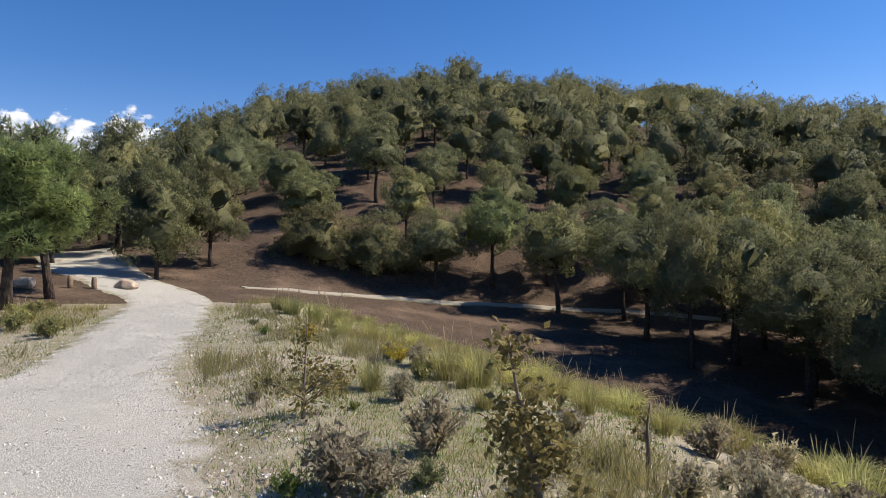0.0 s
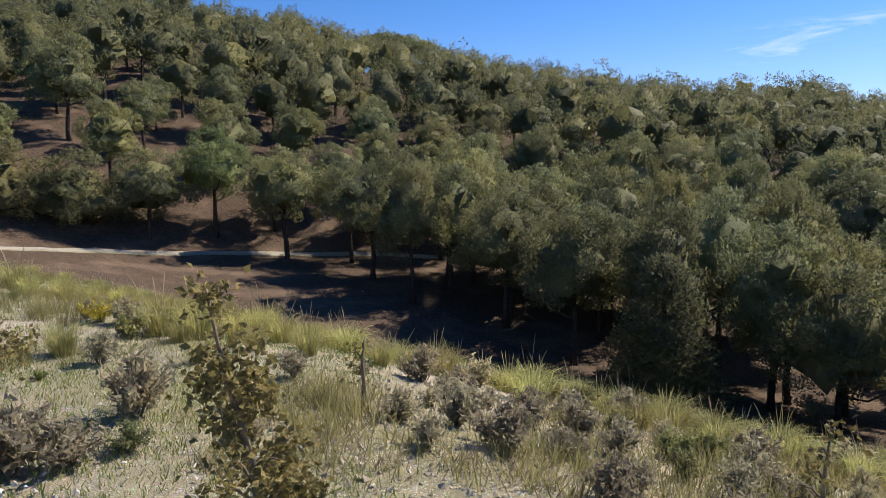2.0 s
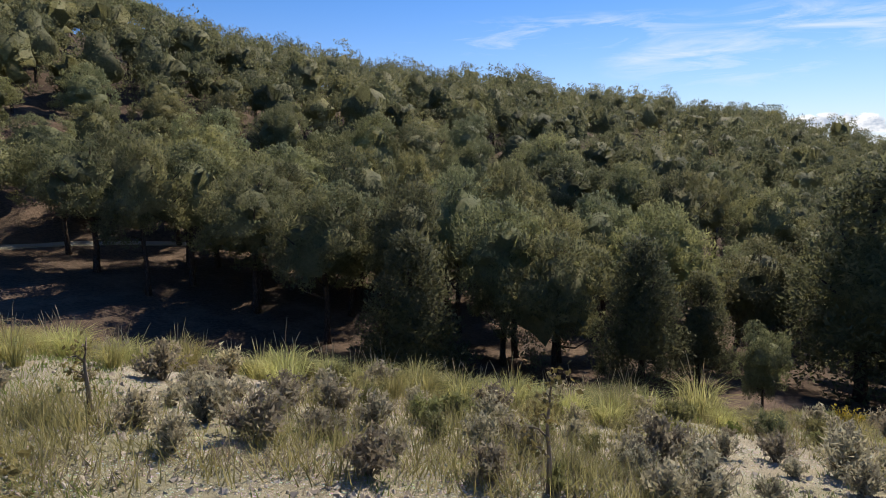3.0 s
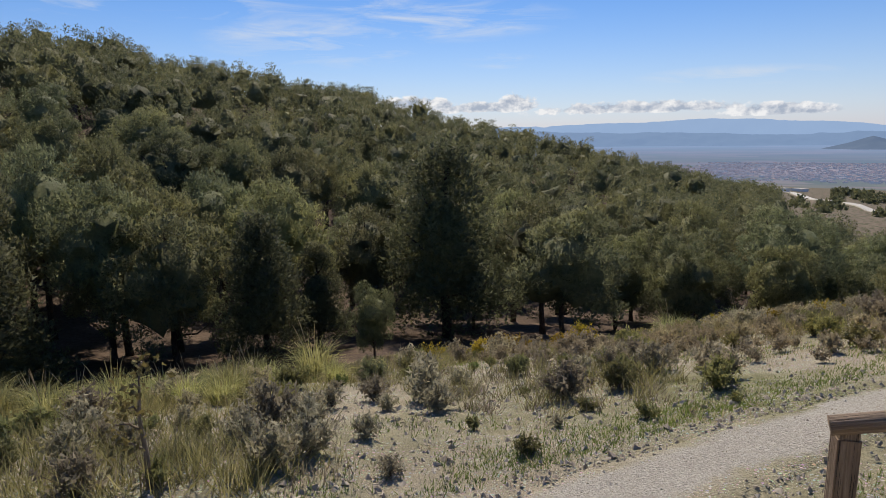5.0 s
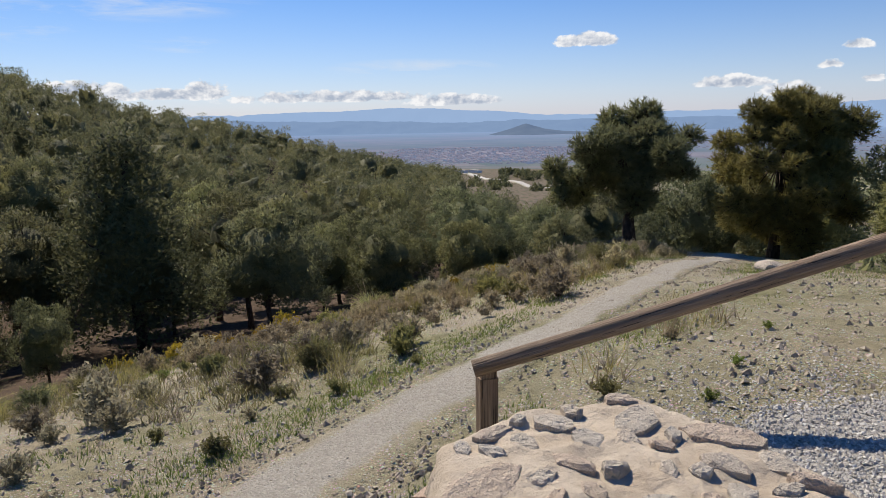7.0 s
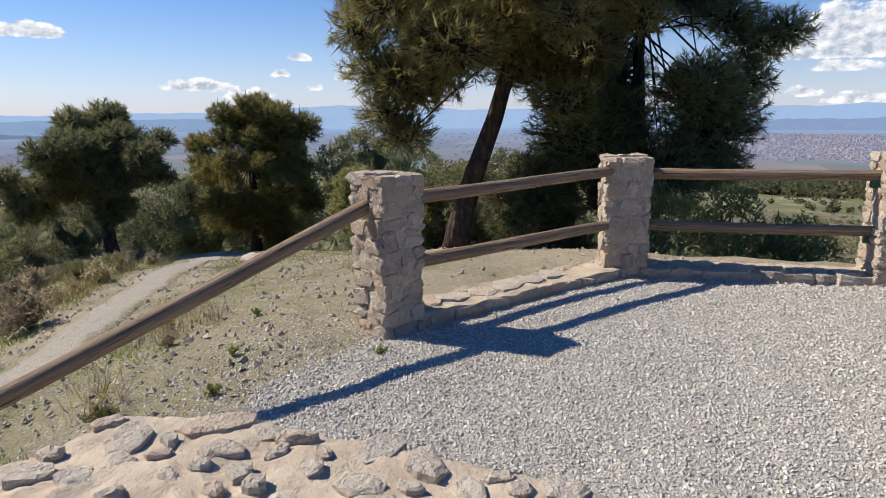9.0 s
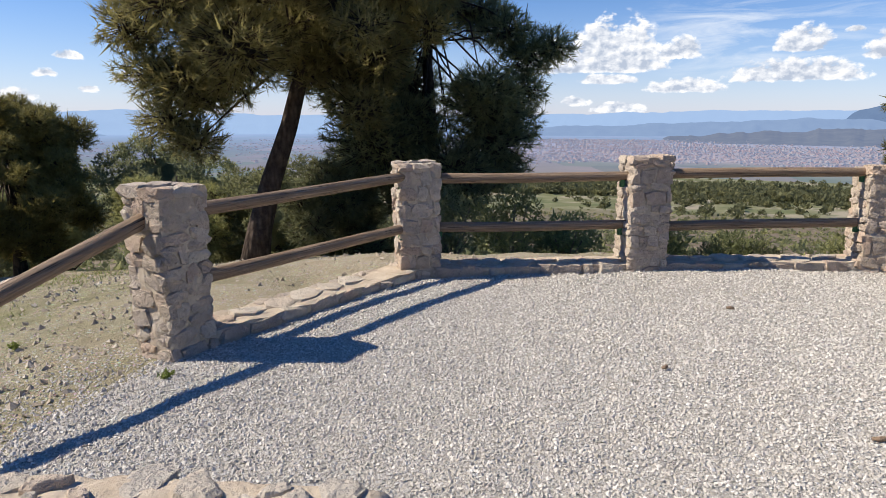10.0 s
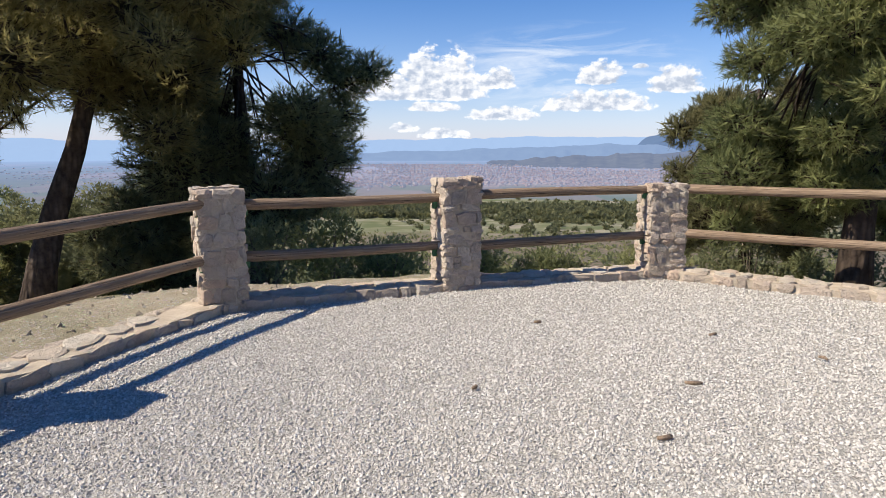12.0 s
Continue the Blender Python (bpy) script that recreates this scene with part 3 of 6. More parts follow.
def build_land():
    nr = len(RADII)
    ring = int(np.searchsorted(RADII, 1050))
    v = np.stack([LAND_X, LAND_Y, LAND], -1)
    i, j = np.meshgrid(np.arange(N_A), np.arange(nr - 1), indexing="ij")
    q = np.stack([i * nr + j, i * nr + j + 1, (i + 1) % N_A * nr + j + 1, (i + 1) % N_A * nr + j], -1)
    bear, rad = ANGLES[i], RADII[j]
    edge = np.interp(bear, BEARINGS, (24, 26, 26, 25, 23, 22, 21, 20, 20, 21, 23, 26, 30, 30, 20, 20, 20, 20, 20, 24)) + 1.5 * value_noise(bear * .2, rad * .2, 9)
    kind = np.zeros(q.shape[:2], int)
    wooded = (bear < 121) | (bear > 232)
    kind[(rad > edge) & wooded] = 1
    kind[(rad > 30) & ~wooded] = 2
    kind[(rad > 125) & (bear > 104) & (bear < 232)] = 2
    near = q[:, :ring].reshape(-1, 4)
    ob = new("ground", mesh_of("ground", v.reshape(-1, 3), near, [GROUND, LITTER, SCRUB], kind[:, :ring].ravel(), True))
    tagged(ob, "stony dry hillside with sparse grass, falling to a wooded ravine", "ground", kind="structure")
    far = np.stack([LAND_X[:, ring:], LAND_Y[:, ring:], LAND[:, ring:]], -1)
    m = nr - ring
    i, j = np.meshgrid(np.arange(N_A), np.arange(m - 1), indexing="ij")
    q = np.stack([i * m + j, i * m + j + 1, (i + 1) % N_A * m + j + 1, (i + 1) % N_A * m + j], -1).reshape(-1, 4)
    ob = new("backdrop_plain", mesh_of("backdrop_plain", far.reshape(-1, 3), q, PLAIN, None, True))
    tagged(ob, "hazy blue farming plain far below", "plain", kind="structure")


build_land()


def ribbon(name, line, widths, material, lift, label, category, steps=6, crown=0.0):
    """A track laid over the ground along a line of places."""
    pts = [Vector((x, y, 0)) for x, y in line]
    fine, wide = [], []
    for i in range(len(pts) - 1):
        p0, p1, p2, p3 = pts[max(i - 1, 0)], pts[i], pts[i + 1], pts[min(i + 2, len(pts) - 1)]
        for s in range(steps):
            t = s / steps
            fine.append(0.5 * ((2 * p1) + (p2 - p0) * t + (2 * p0 - 5 * p1 + 4 * p2 - p3) * t * t + (3 * p1 - p0 - 3 * p2 + p3) * t ** 3))
            wide.append(widths[i] * (1 - t) + widths[i + 1] * t)
    fine.append(pts[-1])
    wide.append(widths[-1])
    cols = 13
    v = []
    r = np.random.default_rng(len(line))
    for i, p in enumerate(fine):
        d = (fine[min(i + 1, len(fine) - 1)] - fine[max(i - 1, 0)]).normalized()
        side = Vector((d.y, -d.x, 0))
        w0, w1 = (wide[i] * (1 + .12 * float(value_noise(np.array([i * .21 + o]), np.array([3.3]), 17)[0])) for o in (0, 30))
        for c in range(cols):
            f = c / (cols - 1) * 2 - 1
            o = p + side * (f * (w0 if f < 0 else w1) / 2)
            z = float(height(o.x, o.y)) + lift * (1 - f ** 6) - 0.02 * f ** 12
            v.append((o.x, o.y, z))
    q = [(i * cols + c, i * cols + c + 1, (i + 1) * cols + c + 1, (i + 1) * cols + c) for i in range(len(fine) - 1) for c in range(cols - 1)]
    me = mesh_of(name, v, q, material, None, True)
    rim = me.attributes.new("edge", "FLOAT", "POINT")
    rim.data.foreach_set("value", np.tile(np.abs(np.linspace(-1, 1, cols)), len(fine)).astype(np.float32))
    return tagged(new(name, me), label, category, kind="structure")


ribbon("road", [(-1.9, 2.4), (-2.9, 5.2), (-4.6, 8.6), (-5.4, 10.9), (-6.5, 14.4), (-9.4, 21.2), (-13.3, 28.4), (-17.3, 32), (-21, 35.5), (-26, 42)],
       [3.4, 3.3, 2.75, 2.65, 2.6, 2.9, 3.9, 4.8, 5.2, 5.2], TRACK, 0.04, "pale gravel track curving across the hillside", "track", 16)
ribbon("lower_road", [(-12.2, 35.4), (-10.4, 37), (-6, 40.5), (-1.3, 42.6), (6.3, 44), (16.8, 43.4), (27, 38), (36, 32)],
       [.85] * 8, TREAD, 0.05, "narrow pale track along the far side of the ravine", "track", 16)
ribbon("footpath", [(3.3, 1.6), (4.5, .35), (5.1, -.6), (5.8, -1.7), (6.88, -3.12), (8.9, -5.3), (11.1, -7.6), (14.0, -10.3), (16.9, -13.06), (21, -16)],
       [1.0, 1.05, 1.0, .9, .75, .7, .7, .8, .9, 1.1], TREAD, 0.035, "trodden gravel footpath running down the slope", "path", 16)


# ---------------------------------------------------------------- the terrace
FENCE = [(3.56, -3.48), (2.50, -6.03), (0.19, -6.82), (-2.33, -7.48), (-4.75, -5.75)]
TERRACE = [(3.55, -3.2), (3.4, -4.2), (3.1, -5.2), (2.6, -5.95), (1.2, -6.3), (.1, -6.75), (-1.2, -7.15), (-2.3, -7.4), (-3.5, -6.9), (-4.6, -5.7),
           (-6, -3), (-5.5, 0.5), (-3, 2.3), (0, 2.6), (1.6, 1.4), (2.0, .2), (3.1, -1.2), (3.6, -2.2)]


def terrace_top(x, y):
    """Height of the gravel surface at places x, y."""
    z = 0.012 * value_noise(x * 1.3, y * 1.3, 5) + 0.008 * value_noise(x * 5, y * 5, 6) + 0.02
    return np.maximum(z, height(x, y) + .012)


def terrace():
    poly = np.array(TERRACE)
    c = poly.mean(0)
    dense = []
    for i in range(len(poly)):
        a, b = poly[i], poly[(i + 1) % len(poly)]
        k = max(2, int(np.linalg.norm(b - a) / .12))
        dense += [a + (b - a) * s / k for s in range(k)]
    dense = np.array(dense)
    rings = np.linspace(1, 0.0005, 46)
    v, m = [], len(dense)
    for f in rings:
        p = c + (dense - c) * f
        z = terrace_top(p[:, 0], p[:, 1])
        v.append(np.c_[p, np.minimum(z - .06, height(p[:, 0], p[:, 1])) if f == 1 else z])
    v = np.concatenate(v)
    q = [(k * m + i, k * m + (i + 1) % m, (k + 1) * m + (i + 1) % m, (k + 1) * m + i) for k in range(len(rings) - 1) for i in range(m)]
    ob = new("terrace", mesh_of("terrace", v, q, GRAVEL, None, True))
    tagged(ob, "viewpoint terrace spread with pale limestone gravel", "gravel terrace", kind="structure")


terrace()


def stone_mesh(name, seed, material):
    """One rough squared stone, 48 triangles, one unit across."""
    r = np.random.default_rng(seed)
    bm = bmesh.new()
    bmesh.ops.create_cube(bm, size=1.0)
    bmesh.ops.subdivide_edges(bm, edges=bm.edges[:], cuts=1, use_grid_fill=True)
    for w in bm.verts:
        corner = sum(abs(c) > .4 for c in w.co)
        w.co *= (1.0, 1.0, .93, .80)[corner]
        w.co += Vector(r.uniform(-.085, .085, 3))
    me = bpy.data.meshes.new(name)
    bm.to_mesh(me)
    bm.free()
    me.polygons.foreach_set("use_smooth", [False] * len(me.polygons))
    me.materials.append(material)
    return me


STONES = [stone_mesh("stone", 100 + i, STONE) for i in range(16)]


def flat_stone(seed, mat):
    """A flat, many-sided stone, one unit across."""
    r = np.random.default_rng(seed)
    n = 8
    ang = r.uniform(-.28, .28, n) + np.arange(n) * 2 * math.pi / n
    rad = r.uniform(.36, .56, n)
    v = [(r.uniform(-.1, .1), r.uniform(-.1, .1), .5)]
    for f, z in ((.72, .49), (.97, .38), (1.02, -.6)):
        v += [(rad[i] * f * math.cos(ang[i]), rad[i] * f * math.sin(ang[i]), z + r.uniform(-.10, .10)) for i in range(n)]
    t = [(0, 1 + i, 1 + (i + 1) % n) for i in range(n)]
    for k in range(2):
        for i in range(n):
            a, b = 1 + k * n + i, 1 + k * n + (i + 1) % n
            t += [(a, a + n, b + n), (a, b + n, b)]
    return mesh_of("stone", v, t, mat, None, False)


FLAT_STONES = [flat_stone(300 + i, WALL_STONE) for i in range(14)]


def lay_stone(parent, place, size, turn=0.0, tilt=0.0, lean=0.0, kinds=STONES):
    ob = new("stone", kinds[int(rng.integers(len(kinds)))])
    ob.parent = parent
    ob.location, ob.scale = place, size
    ob.rotation_euler = (tilt, lean, turn + (math.pi if rng.random() < .5 else 0))
    return ob


def pillar(x, y, turn, high, wide=0.44):
    """A square rubble pillar: mortar core with rough stones set into its four faces and its cap."""
    root = new("stone_pillar")
    root.location, root.rotation_euler = (x, y, float(min(0, height(x, y)))-.05), (0, 0, turn)
    tagged(root, "square rubble stone pillar with sandy mortar, holding the timber rails", "pillar", "pillars of the terrace fence")
    half = wide / 2 - 0.015
    bm = bmesh.new()
    bmesh.ops.create_cube(bm, size=1.0)
    bmesh.ops.subdivide_edges(bm, edges=bm.edges[:], cuts=13, use_grid_fill=True)
    for w in bm.verts:
        w.co.x, w.co.y, w.co.z = w.co.x * half * 2, w.co.y * half * 2, (w.co.z + .5) * (high - .03)
        w.co += noise.noise_vector(w.co * 9 + Vector((x, y, 0))) * .022 + noise.noise_vector(w.co * 27 + Vector((x, y, 0))) * .008
    part("mortar_core", bm, MORTAR, root)
    for face in range(4):
        a = face * math.pi / 2
        z = 0.0
        while z < high - 0.06:
            hh = min(rng.uniform(.075, .175), high - .05 - z)
            if high - .05 - z - hh < .05:
                hh = high - .05 - z
            s = -wide / 2
            while s < wide / 2 - .04:
                ww = min(rng.uniform(.07, .25), wide / 2 - s)
                if wide / 2 - s - ww < .06:
                    ww = wide / 2 - s
                mid, out = s + ww / 2, wide / 2 - .052 + rng.uniform(-.010, .018)
                stack = 2 if hh > .13 and rng.random() < .35 else 1
                for k in range(stack):
                    h1 = hh / stack
                    px, py = mid * math.cos(a) + out * math.sin(a), mid * math.sin(a) - out * math.cos(a)
                    lay_stone(root, (px, py, z + h1 * (k + .5) + rng.uniform(-.014, .014)), (ww * rng.uniform(.84, 1.05), .11, h1 * rng.uniform(.82, 1.06)), a + rng.uniform(-.08, .08), rng.uniform(-.1, .1), rng.uniform(-.22, .22))
                s += ww
            z += hh
    for i in range(3):
        for j in range(2):
            lay_stone(root, ((i - 1) * wide / 2.95, (j - .5) * wide / 1.95, high - .035 + rng.uniform(-.012, .012)), (wide / 2.5, wide / 1.8, rng.uniform(.075, .105)), rng.uniform(-.1, .1))
    return root


def turn_to(a, b):
    return math.atan2(b[1] - a[1], b[0] - a[0])


pillar(*FENCE[0], radians(73), 1.24, .385)
pillar(*FENCE[1], radians(26), 1.27, .42)
pillar(*FENCE[2], radians(20), 1.30, .43)
pillar(*FENCE[3], radians(3), 1.32, .45)
pillar(*FENCE[4], radians(-40), 1.30, .43)


def strap_material():
    k = Nodes("green_bracket_paint")
    c = k.ramp(k.noise(30, 4, 0.6), (0.3, (0.03, 0.10, 0.045)), (0.7, (0.06, 0.19, 0.08)))
    return k.done(c, 0.5, 0.4)


STRAP = strap_material()


def log_rail(a, b, radius, name="timber_rail", label="weathered round timber fence rail between stone pillars", group="fence rails"):
    a, b = Vector(a), Vector(b)
    d = b - a
    ln = d.length
    n = 14
    pts = [(.005 * math.sin(i * .5 + a.x * 3), .005 * math.cos(i * .4 + a.y * 5), ln * i / (n - 1)) for i in range(n)]
    v, q = tube(pts, [radius * (1.06 - .12 * i / (n - 1)) for i in range(n)], 14, .02, int(ln * 100))
    ob = new(name, mesh_of(name, v, tris_of(q), WOOD, None, True))
    ob.location, ob.rotation_mode = a, "QUATERNION"
    ob.rotation_quaternion = d.to_track_quat("Z", "Y")
    if name == "timber_rail":
        for z in (.245, ln - .245):
            bm = bmesh.new()
            bmesh.ops.create_cube(bm, size=1.0)
            bmesh.ops.bevel(bm, geom=bm.edges[:], offset=.1, segments=1, affect="EDGES")
            for w in bm.verts:
                w.co = Vector((w.co.x * .05, w.co.y * .12, w.co.z * .05))
            under = part("bracket", bm, STRAP, ob, "green-painted metal bracket")
            down = ob.rotation_quaternion.inverted() @ Vector((0, 0, -1))
            under.location = Vector((0, 0, z)) + down * radius * .95
    return tagged(ob, label, "rail", group)


for i, (za, zb) in enumerate([((.995, 1.06), (.50, .535)), ((1.03, 1.03), (.52, .51)), ((1.06, 1.075), (.49, .53)), ((1.08, 1.11), (.555, .585))]):
    p, q = FENCE[i], FENCE[i + 1]
    for lo, hi in (za, zb):
        log_rail((*p, lo), (*q, hi), .052)
POST = (4.06, -.76)


def handrail():
    root = new("handrail")
    root.location = (*POST, -.3)
    tagged(root, "sloping round timber handrail from the pillar down to a short post", "handrail")
    a, b = Vector((3.60, -3.40, .985)) - root.location, Vector((POST[0] - .04, POST[1] + .09, .265)) - root.location
    bar = log_rail(a, b, .051, "bar")
    bar.parent = root
    for key in ("label", "category", "group"):
        del bar[key]
    bm = bmesh.new()
    bmesh.ops.create_cube(bm, size=1.0)
    bmesh.ops.bevel(bm, geom=bm.edges[:], offset=0.08, segments=2, affect="EDGES")
    for w in bm.verts:
        w.co = Vector((w.co.x * .105, w.co.y * .105, (w.co.z + .5) * .54))
    part("post", bm, WOOD, root, "short square wooden post")


handrail()


def kerb(a, b, wide, high, seed):
    """A low rubble kerb between two pillars."""
    root = new("stone_kerb")
    a, b = Vector((*a, 0)), Vector((*b, 0))
    d = b - a
    root.location, root.rotation_euler = a, (0, 0, math.atan2(d.y, d.x))
    tagged(root, "low rubble stone kerb edging the gravel terrace", "kerb", "kerbs of the terrace")
    ln = d.length
    bm = bmesh.new()
    bmesh.ops.create_cube(bm, size=1.0)
    bmesh.ops.subdivide_edges(bm, edges=[e for e in bm.edges], cuts=16, use_grid_fill=True)
    for w in bm.verts:
        w.co = Vector(((w.co.x + .5) * ln, w.co.y * (wide - .045), (w.co.z + .5) * (high + .272) - .3))
        w.co += noise.noise_vector(w.co * 5 + a) * .026 + noise.noise_vector(w.co * 17 + a) * .012
    part("mortar_bed", bm, MORTAR, root)
    s = .18
    while s < ln - .2:
        ww = rng.uniform(.12, .36)
        lay_stone(root, (s + ww / 2, -wide / 2 + .06, high * rng.uniform(.34, .5)), (ww * rng.uniform(.75, 1.0), .13, high * rng.uniform(.7, 1.05)), rng.uniform(-.12, .12), rng.uniform(-.1, .1), rng.uniform(-.2, .2))
        lay_stone(root, (s + ww / 2, wide / 2 - .06, high * rng.uniform(.34, .5)), (ww * rng.uniform(.75, 1.0), .13, high * rng.uniform(.7, 1.05)), rng.uniform(-.12, .12), rng.uniform(-.1, .1), rng.uniform(-.2, .2))
        if rng.random() < .85:
            lay_stone(root, (s + ww / 2, rng.uniform(-.06, .06), high - .028), (ww * 1.1, wide * rng.uniform(.45, .75), .06), rng.uniform(-.5, .5), rng.uniform(-.06, .06), rng.uniform(-.06, .06), FLAT_STONES)
        s += ww
    return root


KERB = [(3.58, -3.55), (2.55, -6.03), (0.19, -6.86), (-2.33, -7.52), (-4.75, -5.75)]
for i in range(4):
    kerb(KERB[i], KERB[i + 1], .44, .14, i)


def rubble_wall():
    """The broad low wall beside the camera: a mortar mass with flat stones showing on top."""
    root = new("rubble_wall")
    tagged(root, "broad low rubble wall with mortared flat stones on top", "wall")
    outline = [(1.18, -1.22), (1.9, -1.12), (2.5, -.98), (2.74, -.84), (2.74, -.4), (2.6, -.1), (2.3, -.02), (1.9, -.2), (1.5, -.5), (1.2, -.85)]
    pts = np.array(outline)
    c = pts.mean(0)
    dense = []
    for i in range(len(pts)):
        p, q = pts[i], pts[(i + 1) % len(pts)]
        dense += [p + (q - p) * s / 18 for s in range(18)]
    dense = np.array(dense)
    m = len(dense)
    v, levels = [], [(1.02, -.5), (1.0, 0), (1.0, .15), (1.0, .3), (1.0, .42), (1.0, .52), (.99, .6), (.975, .64), (.95, .665)] + [(f, .675 + .015 * (1 - f)) for f in np.linspace(.92, .01, 34)]
    for f, z in levels:
        p = c + (dense - c) * f
        w = .03 * value_noise(p[:, 0] * 7 + z * 3, p[:, 1] * 7 + z * 5, 21) + .018 * value_noise(p[:, 0] * 19, p[:, 1] * 19 + z * 9, 22) + .010 * value_noise(p[:, 0] * 43, p[:, 1] * 43 + z * 9, 23)
        out = (dense - c) / np.linalg.norm(dense - c, axis=1)[:, None]
        side = w[:, None] * out * (1 if z < .64 else 0)
        v.append(np.c_[p + side, np.full(m, z) + (w * .4 if z > .6 else 0)])
    v = np.concatenate(v)
    q = [(k * m + i, k * m + (i + 1) % m, (k + 1) * m + (i + 1) % m, (k + 1) * m + i) for k in range(len(levels) - 1) for i in range(m)]
    part("mortar_mass", mesh_of("mortar_mass", v, q, MORTAR, None, True), None, root)
    placed = []
    for _ in range(1600):
        f = math.sqrt(rng.random())
        k = int(rng.integers(m))
        p = c + (dense[k] - c) * f * .9
        s = .08 + .25 * rng.random() ** 1.2
        if any(np.hypot(*(p - o)) < (s + so) * .40 for o, so in placed):
            continue
        placed.append((p, s))
        lay_stone(root, (p[0], p[1], .664 + .022 * (1 - f) + rng.uniform(-.006, .006)), (s, s * rng.uniform(.5, .9), .055), rng.uniform(0, 6.28), rng.uniform(-.06, .06), rng.uniform(-.06, .06), FLAT_STONES)
    for k in range(0, m, 7):
        for z in (.06, .2, .34, .48):
            o = dense[k] - c
            lay_stone(root, (*(dense[k] - o / np.linalg.norm(o) * .03), z), (rng.uniform(.13, .24), .1, rng.uniform(.1, .15)), math.atan2(o[1], o[0]) + math.pi / 2, rng.uniform(-.1, .1), rng.uniform(-.1, .1))


rubble_wall()


# ---------------------------------------------------------------- trees
def leaf_cloud(centres, radii, count, size, r, flat=0.8, thin=0.3, up=0.25):
    """Many small pointed leaves or needle tufts, thickest near the skin of each clump and lying mostly along it."""
    centres, radii = np.asarray(centres, float), np.asarray(radii, float)
    pick = r.choice(len(centres), count, p=radii ** 2 / (radii ** 2).sum())
    d = r.normal(size=(count, 3))
    d /= np.linalg.norm(d, axis=1)[:, None]
    rad = radii[pick] * (0.60 + 0.46 * r.random(count) ** .8)
    p = centres[pick] + d * rad[:, None] * np.array([1, 1, flat])
    face = d + r.normal(size=(count, 3)) * 0.42
    ax = np.cross(face, r.normal(size=(count, 3)))
    ax /= np.linalg.norm(ax, axis=1)[:, None] + 1e-9
    sd = np.cross(face, ax)
    sd /= np.linalg.norm(sd, axis=1)[:, None] + 1e-9
    ax = ax + d * 0.5 + np.array([0, 0, up])
    ln = size * r.uniform(.6, 1.4, count)[:, None]
    back = (np.cross(sd, ax) * d).sum(1) < 0
    sd[back] *= -1
    v = np.stack([p - sd * ln * thin, p + sd * ln * thin, p + ax * ln], 1).reshape(-1, 3)
    return v, np.arange(count * 3).reshape(-1, 3), d


def soft_normals(leaf_v, spread, body_v, middle, tall):
    """Normals of a crown: along the leaf, bent outward from its clump and from the crown's middle, so that clumps and dome shade softly."""
    e = leaf_v.reshape(-1, 3, 3)
    n = np.cross(e[:, 1] - e[:, 0], e[:, 2] - e[:, 0])
    n /= np.linalg.norm(n, axis=1)[:, None] + 1e-9
    out = (e.mean(1) - middle) / np.array([1, 1, tall])
    out /= np.linalg.norm(out, axis=1)[:, None] + 1e-9
    n = n * .5 + spread * .55 + out * .4
    n /= np.linalg.norm(n, axis=1)[:, None] + 1e-9
    b = (body_v - middle) / np.array([1, 1, tall])
    b /= np.linalg.norm(b, axis=1)[:, None] + 1e-9
    return np.concatenate([b, np.repeat(n, 3, 0)])


def crown_clumps(shape, high, base, radius, r, n):
    """Places and sizes of the clumps that make up a crown."""
    cs, rs, lobes = [], [], []
    tall = (high - base) / 2
    for i in range(9):
        a = i * 2.4 + r.uniform(-.5, .5)
        u = -.62 + 1.36 * i / 8 + r.uniform(-.1, .1)
        lr = radius * r.uniform(.36, .52)
        out = max(0.0, radius * math.sqrt(max(0, 1 - u * u)) * r.uniform(.85, 1.06) - lr * .8)
        lobes.append((out * math.cos(a), out * math.sin(a), base + tall * (1 + u) * .98, lr))
    for i in range(n):
        a = r.uniform(0, 2 * math.pi)
        if shape == "cone":
            h = r.random() ** 0.8
            reach = radius * (1 - h) ** 0.58 * (0.55 + .40 * r.random()) + .1
            z = base + (high - base) * (h * .96)
            s = radius * (.22 + .20 * (1 - h))
        elif shape == "umbrella":
            h = r.random()
            reach = radius * math.sqrt(r.random()) * .95
            z = high - (high - base) * (.12 + .75 * (reach / radius) ** 2 * r.uniform(.4, 1))
            s = radius * r.uniform(.22, .36)
            z -= s * .5
        else:
            lx, ly, lz, lr = lobes[int(r.integers(len(lobes)))]
            u = r.uniform(-.55, 1)
            ring = math.sqrt(1 - u * u)
            x, y, z = lx + lr * ring * math.cos(a), ly + lr * ring * math.sin(a), lz + lr * u * .92
            s = radius * r.uniform(.10, .17)
            cs.append((x, y, z))
            rs.append(s)
            continue
        cs.append((reach * math.cos(a), reach * math.sin(a), z))
        rs.append(s)
    return cs, rs


def crown_heart(cs, rs, shape, high, base, radius, level):
    """The dense inside of a crown: one uneven skin drawn well under the clumps."""
    bv, bt = BALLS[level]
    mid = np.array([0, 0, base + (high - base) * (.35 if shape == "cone" else .5)])
    off = np.asarray(cs) - mid
    dots = bv @ off.T
    side = np.sqrt(np.maximum((off ** 2).sum(1)[None] - dots ** 2, 0)) / (np.asarray(rs)[None] * 1.5)
    reach = np.where((dots > 0) & (side < 1), dots, .3 * radius).max(1)
    return mid + bv * reach[:, None] * (.55 if shape == "cone" else .72), bt


